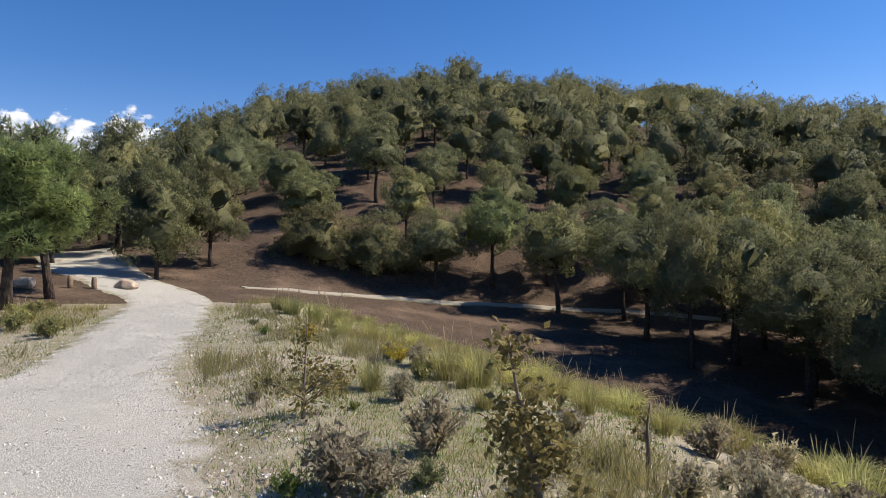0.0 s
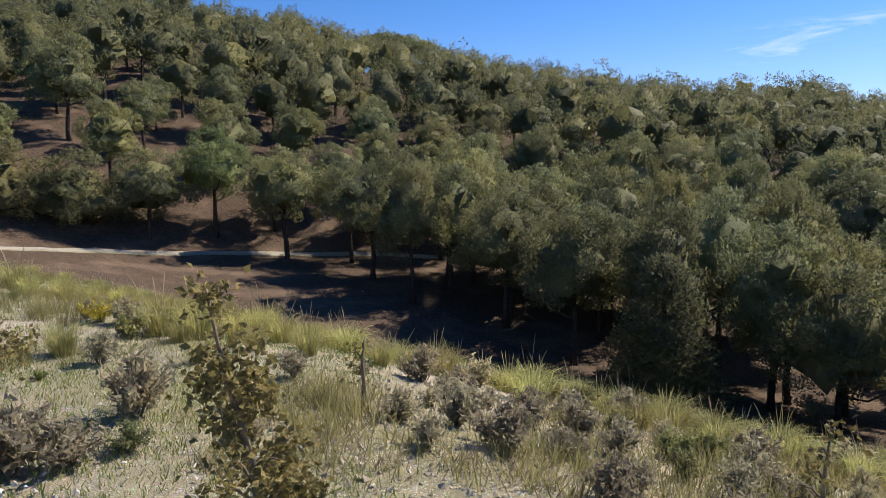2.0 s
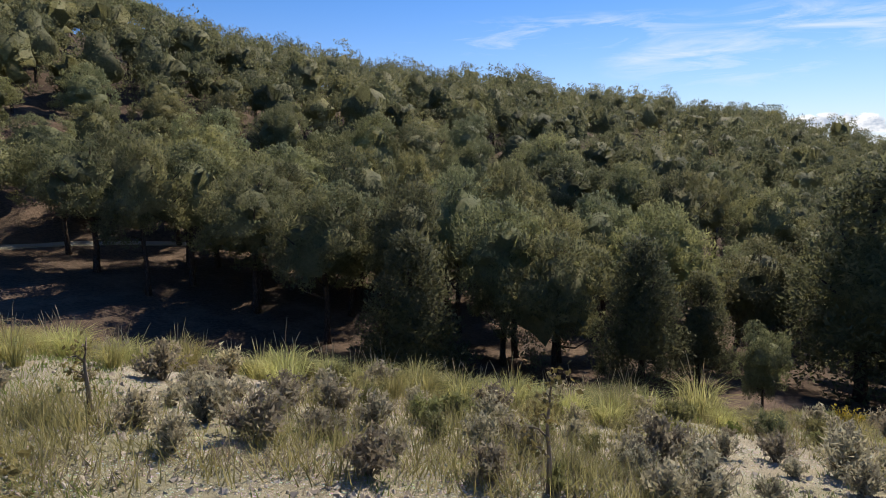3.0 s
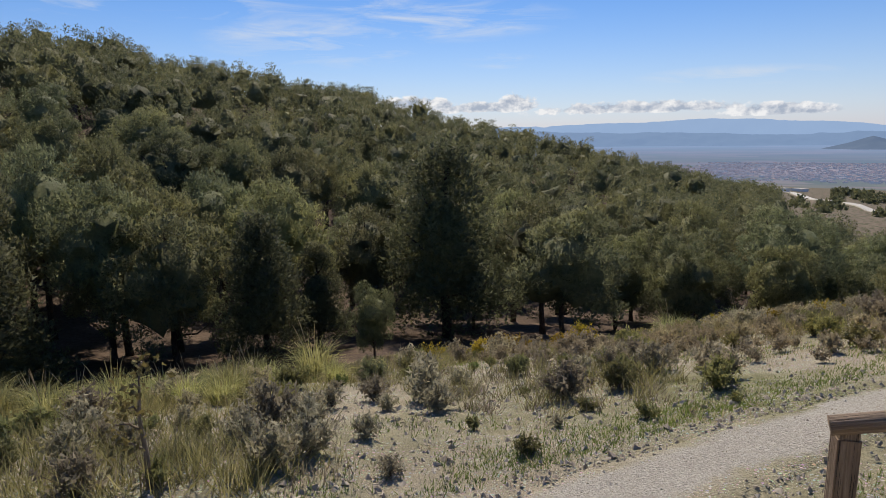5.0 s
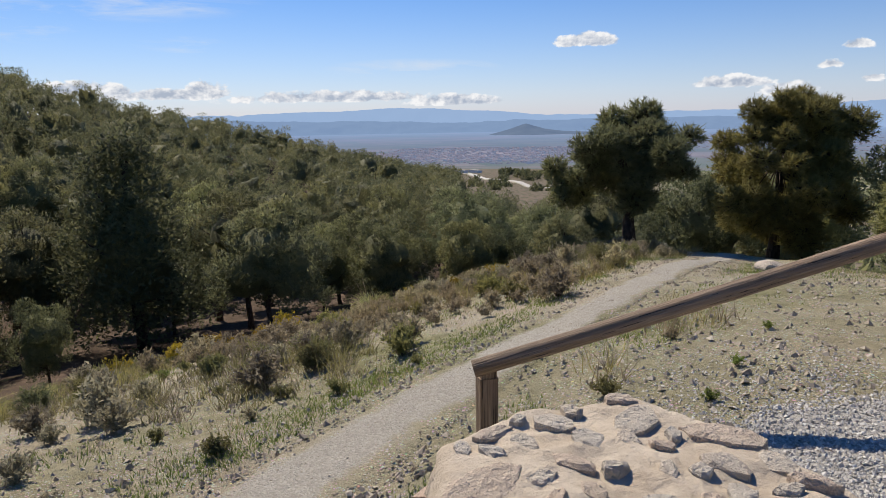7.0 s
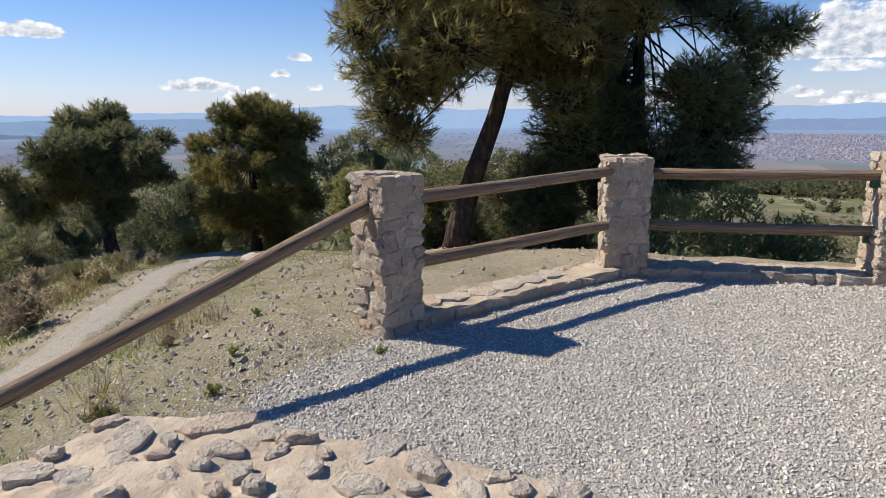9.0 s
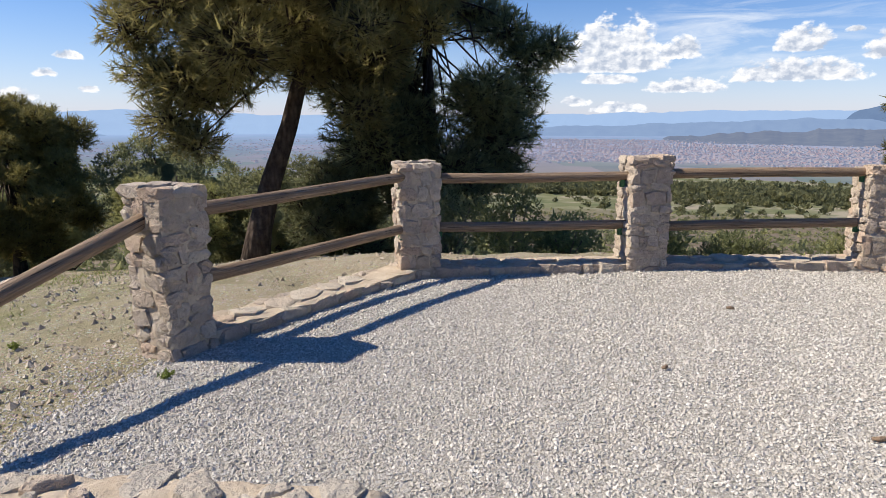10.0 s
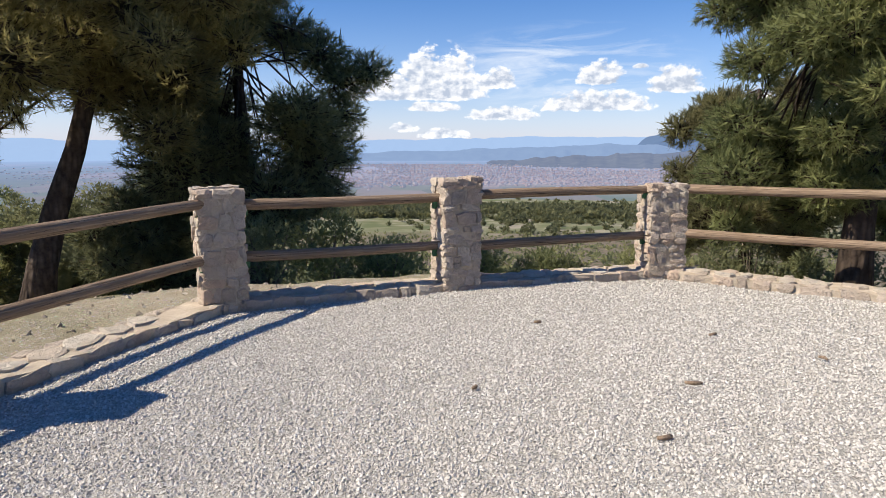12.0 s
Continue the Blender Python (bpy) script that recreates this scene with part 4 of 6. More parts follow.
def pine_meshes(shape, high, base, radius, seed, clumps, leaves, size, mat, lean=(0, 0), limbs=8, girth=.045):
    r = np.random.default_rng(seed)
    cs, rs = crown_clumps(shape, high, base, radius, r, clumps)
    cs = [(x + lean[0] * (z / high), y + lean[1] * (z / high), z) for x, y, z in cs]
    n = 9
    line = [(lean[0] * (i / (n - 1)) ** 1.0 + .05 * math.sin(i * 1.7 + seed), lean[1] * (i / (n - 1)) + .05 * math.cos(i * 1.3 + seed), -0.3 + (high * .9 + .3) * i / (n - 1)) for i in range(n)]
    g = high * girth * .5
    v, q = tube(line, [g * (1.25 if i == 0 else 1.05 - .85 * i / (n - 1)) for i in range(n)], 9, .08, seed)
    pieces = [(v, tris_of(q))]
    for k in r.choice(len(cs), min(limbs, len(cs)), replace=False):
        x, y, z = cs[k]
        t = np.clip((z - radius * .35) / high, .25, .85)
        s = np.array([lean[0] * t, lean[1] * t, high * .9 * t])
        e = np.array([x, y, z])
        m = (s + e) / 2 + np.array([0, 0, -.12 * radius])
        v, q = tube([s, m, e], [g * .42, g * .27, g * .1], 5, .1, int(k))
        pieces.append((v, tris_of(q)))
    trunk = mesh_of("trunk", *joined(pieces), BARK, None, True)
    straight = [(x - lean[0] * (z / high), y - lean[1] * (z / high), z) for x, y, z in cs]
    bv, bt = crown_heart(straight, rs, shape, high, base, radius, 3)
    body = (bv + np.outer(bv[:, 2] / high, (*lean, 0)), bt)
    *leaf, spread = leaf_cloud(cs, rs, leaves, size, r, .9, .36, .5)
    mid = (lean[0] * .6, lean[1] * .6, (high + base) / 2 - .1 * high)
    crown = mesh_of("crown", *joined([body, leaf]), mat, None, True, soft_normals(leaf[0], spread, body[0], np.array(mid), (high - base) / 2 / radius))
    return trunk, crown


def plant_tree(meshes, x, y, scale, turn, label, category, group, name="pine_tree", sink=0.0):
    root = new(name)
    root.location = (x, y, float(height(x, y)) - sink)
    root.rotation_euler, root.scale = (0, 0, turn), (scale, scale, scale) if isinstance(scale, (int, float)) else scale
    tagged(root, label, category, group)
    for nm, me in zip(("trunk", "crown"), meshes):
        part(nm, me, None, root)
    return root


ROUND = [pine_meshes("round", 8, 2.2, 2.7, 40 + i, 240, 17500, .108, m) for i, m in enumerate((PINE, PINE_WARM, PINE))]
UMBRELLA = [pine_meshes("round", 8, 3.0, 2.8, 50 + i, 240, 17500, .108, m) for i, m in enumerate((PINE_WARM, PINE_BRIGHT, PINE))]
CONE = [pine_meshes("cone", 9, .8, 2.3, 60 + i, 200, 18000, .13, m) for i, m in enumerate((PINE_DARK, PINE_DARK))]
FLAT_TOP = pine_meshes("umbrella", 8, 5.0, 3.2, 58, 26, 2600, .24, PINE_DARK)
BUSHY = [pine_meshes("round", 6, .6, 2.6, 70 + i, 240, 17500, .108, m) for i, m in enumerate((PINE, PINE_DARK))]

ROUND_AT = [(-14, 58.8, 9.3, 3.8), (-10.1, 43.6, 4.6, 2.8), (-1.9, 44.6, 4.2, 2.6), (13.4, 46, 3.2, 2.6), (15.7, 37.8, 2.9, 2.5), (16.5, 30.8, 1.0, 2.6),
            (25.4, 44.2, 3.0, 3.6), (33.3, 48.6, 4.3, 4.6), (22.1, 29.6, .3, 3.0), (25.9, 26.4, -.6, 3.0), (29.2, 25.9, .2, 3.0), (23.9, 19.7, -1.6, 2.6), (19.9, 27.5, .6, 2.6), (24.5, 33.0, .8, 2.8), (20.0, 35.0, 1.2, 2.6), (27.5, 30.5, .6, 2.8), (21.5, 39.0, 2.2, 2.7)]
UMBRELLA_AT = [(-6, 44.4, 3.6, 3.0), (2.1, 46.0, 5.2, 2.7), (6.3, 43.0, 4.0, 3.1), (10.4, 42.0, 2.8, 2.5)]
CONE_AT = [(16.5, 18.8, -.9, 2.2), (21.9, 12.0, -1.0, 1.7), (25.5, 11.4, -2.8, 1.5), (30.1, 6.7, 1.6, 3.1)]
BUSHY_AT = [(13.6, -16.4, .9, 2.0), (9.4, -15.8, .4, 1.8), (20.8, -19.5, .2, 2.6), (24, -17.0, -.8, 2.4), (15.2, -20.5, .2, 2.4), (12.4, -19.5, -.4, 2.2), (26.5, -23, -2.2, 2.6), (18.5, -25, -2.2, 2.8), (9.0, -18.5, -.4, 2.0), (29.5, -18.5, -3, 2.4), (13, -26, -2.4, 2.6), (8, -24, -2.2, 2.4), (33, -15, -4.4, 2.2),
            (21.6, 7.6, -3.7, .9), (27.7, 1.1, -1.9, 2.8), (34.5, -5.0, -4.0, 2.2), (37.3, -10.5, -4.7, 2.2), (39.3, -16.6, -5.2, 2.3), (21.9, 15.9, -1.5, 2.6),
            (-16.6, 34.5, 6.2, 2.7), (-15.7, 39.4, 7.3, 2.6), (-12.0, 49.1, 7.8, 2.6)]


def plant_list(rows, kinds, tall, radius, label, group):
    for i, (x, y, top, rad) in enumerate(rows):
        z = float(height(x, y))
        s = (top - z) / tall
        w = rad / radius
        sink = max(0, .82 * w - s) * tall
        s = max(s, .82 * w)
        plant_tree(kinds[i % len(kinds)], x, y, (w, w, s), rng.uniform(0, 6.28), label, "pine tree", group, "pine_tree", sink)


_spare = np.random.default_rng(91)
for _b, _d in ((15, 39), (18.5, 35), (24, 41), (27, 33), (31, 42), (33, 29), (36, 36), (40, 28), (41, 40), (45, 33), (49, 28), (50, 38), (54, 30), (58, 35), (63, 31), (29, 38), (22, 37)):
    _x, _y = polar(_b, _d)
    _h = float(height(_x, _y))
    ROUND_AT.append((float(_x), float(_y), _h + _spare.uniform(6.5, 8.5), _spare.uniform(2.1, 2.7)))
plant_list(ROUND_AT, ROUND, 8, 2.75, "round-crowned green pine with a bare trunk on the ravine slope", "pines of the ravine")
plant_list(UMBRELLA_AT, UMBRELLA, 8, 2.8, "flat-topped fresh green pine beside the lower track", "pines of the ravine")
plant_list(CONE_AT, CONE, 9, 2.3, "dark conical pine clothed to the ground", "pines of the ravine")
plant_list(BUSHY_AT, BUSHY, 6, 2.7, "low bushy pine with branches to the ground", "pines of the ravine")


def woodland():
    """The wood that covers the far slope, one mesh."""
    r = np.random.default_rng(11)
    kinds, bent = [], []
    for i in range(7):
        cs, rs = crown_clumps("round" if i < 6 else "cone", 8.0, .9, 3.1, r, 110)
        kinds.append((cs, rs))
    spots, crowns, trunks = [row[:2] for rows in (ROUND_AT, UMBRELLA_AT, CONE_AT, BUSHY_AT) for row in rows], [], []
    have = np.zeros((1700, 2))
    have[:len(spots)] = spots
    tries = near = 0
    while len(spots) < 1600 and tries < 40000:
        tries += 1
        b = r.uniform(-60, 121)
        hi = np.interp(b, BEARINGS, TOP_R) + 22
        lo = np.interp(b, (-60, -33, -20, 16, 22, 30, 45, 60, 80, 100, 121), (34, 42, 45, 46, 40, 33, 31, 29, 30, 35, 44))
        rad = math.sqrt(r.uniform(lo ** 2, hi ** 2))
        if b > 105.5 and rad > 125 - (b - 105) * 1.5:
            continue
        x, y = polar(b, rad)
        if 14.8 < b < 20.8 and rad > np.interp(b, BEARINGS, TOP_R) - 30:
            continue
        if -23 < b < -14 and rad < 64 and r.random() < .95:
            continue
        gap = 3.55 + min(rad, 110) * .0145
        if ((have[:len(spots)] - (x, y)) ** 2).sum(1).min() < gap * gap:
            continue
        have[len(spots)] = x, y
        spots.append((x, y))
        if rad < 62 and near < 110:
            near += 1
            s = r.uniform(.75, 1.1)
            kind = (ROUND + BUSHY)[int(r.integers(5))]
            plant_tree(kind, x, y, (s * r.uniform(.9, 1.1), s * r.uniform(.9, 1.1), s * r.uniform(.85, 1.05)), r.uniform(0, 6.28), "green pine standing close among others on the ravine slope", "pine tree", "pines of the ravine")
            continue
        s = r.uniform(.72, 1.12)
        cs, rs = kinds[int(r.integers(7))]
        n = int(np.clip(190000 / rad, 1400, 2500))
        turn = r.uniform(0, 6.28)
        c, sn = math.cos(turn), math.sin(turn)
        body = crown_heart(cs, rs, "round", 8.0, .9, 3.1, 3 if rad < 85 else 2)
        *leaf, spread = leaf_cloud(cs, rs, n, .125 + rad * .0006, r, .9, .42, .45)
        v, t = joined([body, leaf])
        nn = soft_normals(leaf[0], spread, body[0], np.array([0, 0, 3.8]), 1.15)
        bent.append(np.stack([nn[:, 0] * c - nn[:, 1] * sn, nn[:, 0] * sn + nn[:, 1] * c, nn[:, 2]], 1))
        v = np.stack([(v[:, 0] * c - v[:, 1] * sn) * s, (v[:, 0] * sn + v[:, 1] * c) * s, v[:, 2] * s * r.uniform(.85, 1.1)], 1) + np.array([x, y, float(height(x, y))])
        crowns.append((v, t))
        g = .16 * s
        z0 = float(height(x, y)) - .3
        tv, tq = tube([(x, y, z0), (x + .1, y, z0 + 3), (x, y, z0 + 5.5)], [g, g * .8, g * .3], 5, .05, 1)
        trunks.append((tv, tris_of(tq)))
    root = new("woodland")
    tagged(root, "dense pine wood covering the far hillside", "woodland", kind="stuff")
    tagged(part("crowns", mesh_of("crowns", *joined(crowns), PINE, None, True, np.concatenate(bent)), None, root), kind="stuff")
    tagged(part("trunks", mesh_of("trunks", *joined(trunks), BARK), None, root), kind="stuff")


woodland()
for k in range(8):
    _x, _y = polar(15.6 + .66 * k, np.interp(17, BEARINGS, TOP_R) - 1 + 2 * (k % 2))
    plant_tree(FLAT_TOP, _x, _y, 1.12 + .06 * (k % 3), k * 1.1, "flat-topped pine on the skyline with sky under its crown", "pine tree", "pines on the skyline")


# ---------------------------------------------------------------- pines close by
def needle_tufts(places, outward, count, length, r, width=.011, spread=.75):
    """Bottle-brush tufts: thin needles that fan out from the tip of each twig."""
    n = len(places)
    p = np.repeat(places, count, 0)
    o = np.repeat(outward, count, 0)
    d = o + r.normal(size=p.shape) * spread
    d /= np.linalg.norm(d, axis=1)[:, None]
    p = p + o * (r.random((n * count, 1)) - .6) * length * .9
    sd = np.cross(d, r.normal(size=p.shape))
    sd /= np.linalg.norm(sd, axis=1)[:, None] + 1e-9
    ln = length * r.uniform(.7, 1.2, (n * count, 1))
    v = np.stack([p - sd * width * .5, p + sd * width * .5, p + d * ln], 1).reshape(-1, 3)
    return v, np.arange(n * count * 3).reshape(-1, 3)


def close_pine(x, y, line, girth, clumps, tufts, per, length, mat, label, seed, width=.013, sink=.1):
    """A pine near the fence: bent trunk, limbs to each clump, twigs and needle tufts. clumps: rows of place and size."""
    r = np.random.default_rng(seed)
    root = new("pine_tree")
    root.location = (x, y, float(height(x, y)) - sink)
    tagged(root, label, "pine tree", "pines by the terrace")
    n = len(line)
    v, q = tube(line, [girth * (1.25 if i == 0 else 1 - .8 * i / (n - 1)) for i in range(n)], 14, .05, seed)
    part("trunk", mesh_of("trunk", v, tris_of(q), BARK, None, True), None, root)
    limbs, places, outs = [], [], []
    total = sum(s ** 2 for *_, s in clumps)
    for k, (cx, cy, cz, s) in enumerate(clumps):
        c = np.array([cx, cy, cz])
        heights = [p[2] for p in line]
        away = math.hypot(cx - np.interp(cz, heights, [p[0] for p in line]), cy - np.interp(cz, heights, [p[1] for p in line]))
        zt = float(np.clip(cz - .45 * away + r.uniform(-.25, .25), heights[(n + 1) // 2] * r.uniform(.95, 1.4), heights[-1]))
        a = np.array([np.interp(zt, heights, [p[0] for p in line]), np.interp(zt, heights, [p[1] for p in line]), zt])
        j = zt / heights[-1]
        m = a + (c - a) * .5 + r.normal(size=3) * .08 * np.linalg.norm(c - a) + np.array([0, 0, .06])
        v, q = tube([a, m, c], [girth * .19 * (1 - .6 * j), girth * .09, girth * .03], 6, .1, k)
        limbs.append((v, tris_of(q)))
        cnt = max(4, int(tufts * s ** 2 / total))
        d = r.normal(size=(cnt, 3))
        d /= np.linalg.norm(d, axis=1)[:, None]
        rad = s * (.35 + .7 * r.random((cnt, 1)) ** .7)
        pl = c + d * rad * np.array([1, 1, .75])
        out = d * .8 + np.array([0, 0, .35]) + r.normal(size=(cnt, 3)) * .25
        out /= np.linalg.norm(out, axis=1)[:, None]
        places.append(pl)
        outs.append(out)
        limbs.append(sticks(c + r.normal(size=(cnt, 3)) * .12 * s, pl, .012, .005))
    *core, _ = leaf_cloud([c[:3] for c in clumps], [c[3] * .82 for c in clumps], int(tufts * 4.0), length * 1.0, r, .8, .10, .2)
    part("branchwork", mesh_of("branchwork", *joined(limbs), BARK, None, True), None, root)
    part("crown", mesh_of("crown", *joined([needle_tufts(np.concatenate(places), np.concatenate(outs), per, length, r, width), core]), mat), None, root)
    return root


def heap_of_clumps(n, centre, size, r, lump, hollow=.35):
    """Random clumps filling an egg-shaped crown."""
    out = []
    for _ in range(n):
        d = r.normal(size=3)
        d /= np.linalg.norm(d)
        f = hollow + (1 - hollow) * r.random() ** .6
        out.append((centre[0] + d[0] * size[0] * f, centre[1] + d[1] * size[1] * f, centre[2] + d[2] * size[2] * f, lump * r.uniform(.7, 1.3)))
    return out


_r = np.random.default_rng(77)
# the leaning pine behind the second span: right of the view is (-.87, -.49)
close_pine(6.38, -9.3, [(0, 0, -.2), (-.15, -.09, .7), (-.36, -.2, 1.5), (-.64, -.36, 2.4), (-.86, -.49, 3.3), (-.96, -.53, 4.4), (-.92, -.48, 5.6), (-.88, -.48, 6.8)], .225,
           heap_of_clumps(60, (-.8, -.42, 4.6), (2.3, 2.3, 2.4), _r, .6) + [(.65, .38, 2.15, .5), (.95, .55, 2.5, .55), (.4, .25, 2.9, .55), (1.1, .62, 3.2, .6), (1.3, .75, 3.9, .6), (-1.6, -.9, 3.0, .7), (-.2, .5, 3.2, .6), (.6, .6, 3.1, .6), (1.35, .75, 4.6, .6)],
           9000, 18, .15, PINE_OLIVE, "tall leaning pine with an olive-tinged crown behind the fence", 501)
close_pine(4.0, -12.4, [(0, 0, -.2), (.05, .02, 1.2), (-.05, 0, 2.6), (.04, .03, 4.2), (0, 0, 6.2), (0, 0, 7.6)], .19,
           heap_of_clumps(30, (0, .2, 4.4), (1.9, 1.9, 3.0), _r, .8) + [(-1.9, .0, 4.35, .6), (-2.4, -.1, 4.5, .5), (-1.5, 0, 4.8, .6), (-1.9, 0, 3.7, .5), (-1.7, 0, 3.1, .6), (-1.5, .2, 2.2, .6), (.3, .6, 1.9, .7), (-.8, .6, 1.7, .65), (1.0, .7, 2.4, .7)],
           8500, 18, .15, PINE, "dense dark pine in the shade of its neighbour", 502)
close_pine(-4.5, -7.05, [(0, 0, -.2), (.03, 0, 1), (-.02, 0, 2.2), (.05, 0, 3.4), (0, 0, 5), (0, 0, 6.6)], .19,
           heap_of_clumps(80, (-.4, -.3, 4.0), (2.0, 2.0, 2.7), _r, .44) + heap_of_clumps(34, (.1, .7, 3.7), (1.3, .9, 1.7), np.random.default_rng(78), .42) + heap_of_clumps(26, (.1, -.9, 1.5), (1.6, .9, .8), np.random.default_rng(79), .4) + [(1.25, -.2, 2.9, .4), (1.2, -.5, 2.2, .42), (1.4, -.5, 3.9, .4), (.5, .2, 2.1, .42)],
           17000, 18, .12, PINE_FRESH, "green pine leaning over the rails with thick scaly trunk", 503)
close_pine(-5.0, -10.5, [(0, 0, -.2), (.02, 0, .8), (0, 0, 1.8), (0, 0, 2.9), (0, 0, 3.7)], .15,
           heap_of_clumps(40, (.1, 0, 2.2), (1.5, 1.5, 1.7), _r, .42), 5000, 16, .12, PINE_OLIVE, "small yellowish pine below the terrace", 504)
close_pine(17.4, -9.7, [(0, 0, -.2), (.06, .05, .9), (.15, .0, 1.8), (.1, .1, 2.6), (0, 0, 3.3), (0, 0, 3.9)], .20,
           heap_of_clumps(46, (0, 0, 3.0), (1.75, 1.75, 1.45), _r, .5, .2) + [(1.5, 1.4, 2.0, .5), (1.3, 1.5, 1.6, .45), (.9, 1.2, 2.2, .5), (1.7, 1.7, 2.5, .45), (1.2, 1.0, 1.7, .4)], 5200, 18, .16, PINE, "round-crowned pine beside the footpath, dark against the plain", 505, .022)
close_pine(16.3, -13.8, [(0, 0, -.2), (-.05, .0, .9), (-.1, .0, 1.8), (0, 0, 2.8), (0, 0, 3.8), (0, 0, 4.7)], .18,
           heap_of_clumps(60, (-.1, -.1, 2.85), (2.15, 2.15, 2.2), np.random.default_rng(86), .52), 7000, 18, .16, PINE_BROWN, "bushy brownish-green pine over the footpath", 506, .022)
close_pine(11.3, -14.2, [(0, 0, -.2), (0, 0, .8), (.1, 0, 1.6), (0, 0, 2.6)], .10,
           heap_of_clumps(16, (0, 0, 1.7), (1.3, 1.3, 1.2), _r, .55), 1600, 24, .15, PINE_OLIVE, "young yellowish pine behind the leaning one", 507, .018)
close_pine(5.4, -11.2, [(0, 0, -.2), (0, 0, .5), (.05, 0, 1.0), (0, 0, 1.8)], .06,
           heap_of_clumps(16, (0, 0, 1.1), (1.2, 1.2, .9), _r, .45), 1500, 26, .13, PINE, "low young pine at the foot of the tall ones", 508, .016)
for _x, _y, _lean, _tall, _sd in ((-13.5, 19.1, .3, 5.6, 511), (-15.2, 18.9, -.2, 5.2, 512), (-16.4, 25.4, -.5, 7.2, 513), (-19.5, 24.5, .2, 6.6, 514)):
    _f = _tall / 5.2
    close_pine(_x, _y, [(0, 0, -.2), (_lean * .3, 0, .9 * _f), (_lean * .7, 0, 1.9 * _f), (_lean, 0, 3 * _f), (_lean, 0, 4.2 * _f), (_lean, 0, _tall)], .18,
               heap_of_clumps(26, (_lean, 0, 3.45 * _f), (1.9 * _f, 1.9 * _f, 1.75 * _f), np.random.default_rng(_sd), .62 * _f), 2000, 14, .2, PINE_BRIGHT, "green pine with dark trunk beside the gravel track", _sd, .03)

# bushes just below the fence
for _x, _y, _s, _m, _sd in ((1.9, -9.3, 1.0, PINE_FRESH, 521), (1.1, -9.6, .8, PINE_FRESH, 522), (-.2, -9.6, .7, PINE_FRESH, 523), (-1.3, -9.9, .65, PINE_FRESH, 524), (-1.9, -10.3, .55, PINE, 525), (2.9, -9.4, .9, PINE, 526), (-4.4, -9.2, 1.0, PINE_DARK, 527), (-5.6, -8.9, 1.0, PINE_DARK, 528), (-3.2, -9.9, .8, PINE_OLIVE, 529)):
    rr = np.random.default_rng(_sd)
    root = new("bush")
    root.location = (_x, _y, float(height(_x, _y)) - .05)
    tagged(root, "rounded green bush growing just below the fence", "bush", "bushes below the fence")
    cl = heap_of_clumps(14, (0, 0, .62 * _s), (.62 * _s, .62 * _s, .5 * _s), rr, .24)
    stems = [tube([(0, 0, -.1), (c[0] * .5, c[1] * .5, c[2] * .45), c[:3]], [.02, .014, .008], 4, .1, 1) for c in cl]
    part("stem", mesh_of("stem", *joined([(v, tris_of(q)) for v, q in stems]), TWIG, None, True), None, root)
    part("foliage", mesh_of("foliage", *leaf_cloud([c[:3] for c in cl], [c[3] for c in cl], 2600, .07, rr, .9, .22)[:2], _m), None, root)


# ---------------------------------------------------------------- grasses and shrubs
def tussock(seed, blades, length, spread, mat, stalks=0):
    r = np.random.default_rng(seed)
    a = r.uniform(0, 2 * math.pi, blades)
    root = np.stack([np.cos(a), np.sin(a), 0 * a], 1) * (r.random(blades) ** .6 * .16)[:, None]
    lean = r.uniform(.12, spread, blades)
    a2 = a + r.normal(size=blades) * .5
    out = np.stack([np.cos(a2), np.sin(a2), 0 * a2], 1)
    ln = length * r.uniform(.55, 1.1, blades)
    mid = root + out * (lean * ln * .35)[:, None] + np.array([0, 0, 1]) * (ln * .62)[:, None]
    tip = root + out * (lean * ln * 1.05)[:, None] + np.array([0, 0, 1]) * (ln * (1.02 - .45 * lean))[:, None]
    sd = np.cross(out, [0, 0, 1.0]) * .0042 + r.normal(size=(blades, 3)) * .0015
    v = np.stack([root - sd, root + sd, mid - sd * .8, mid + sd * .8, tip], 1).reshape(-1, 3)
    b = np.arange(blades)[:, None] * 5
    t = np.concatenate([b + [0, 1, 3], b + [0, 3, 2], b + [2, 3, 4]])
    me = [mesh_of("tuft", v, t, mat)]
    if stalks:
        a = r.uniform(0, 2 * math.pi, stalks)
        pc = []
        for i in range(stalks):
            d = np.array([math.cos(a[i]), math.sin(a[i]), 0]) * r.uniform(.05, .3)
            h = length * r.uniform(1.15, 1.6)
            w, q = tube([d * .1, d * .45 + [0, 0, h * .5], d * .95 + [0, 0, h * .88], d * 1.15 + [0, 0, h]], [.003, .0025, .006, .0015], 3, 0, 1)
            pc.append((w, tris_of(q)))
        me.append(mesh_of("plume", *joined(pc), STRAW))
    return me


TUSSOCKS = [tussock(600 + i, 270, .55, .9, GRASS, 3 if i % 2 == 0 else 0) for i in range(5)]
PALE_TUSSOCKS = [tussock(620 + i, 150, .40, 1.0, STRAW, 0) for i in range(2)]


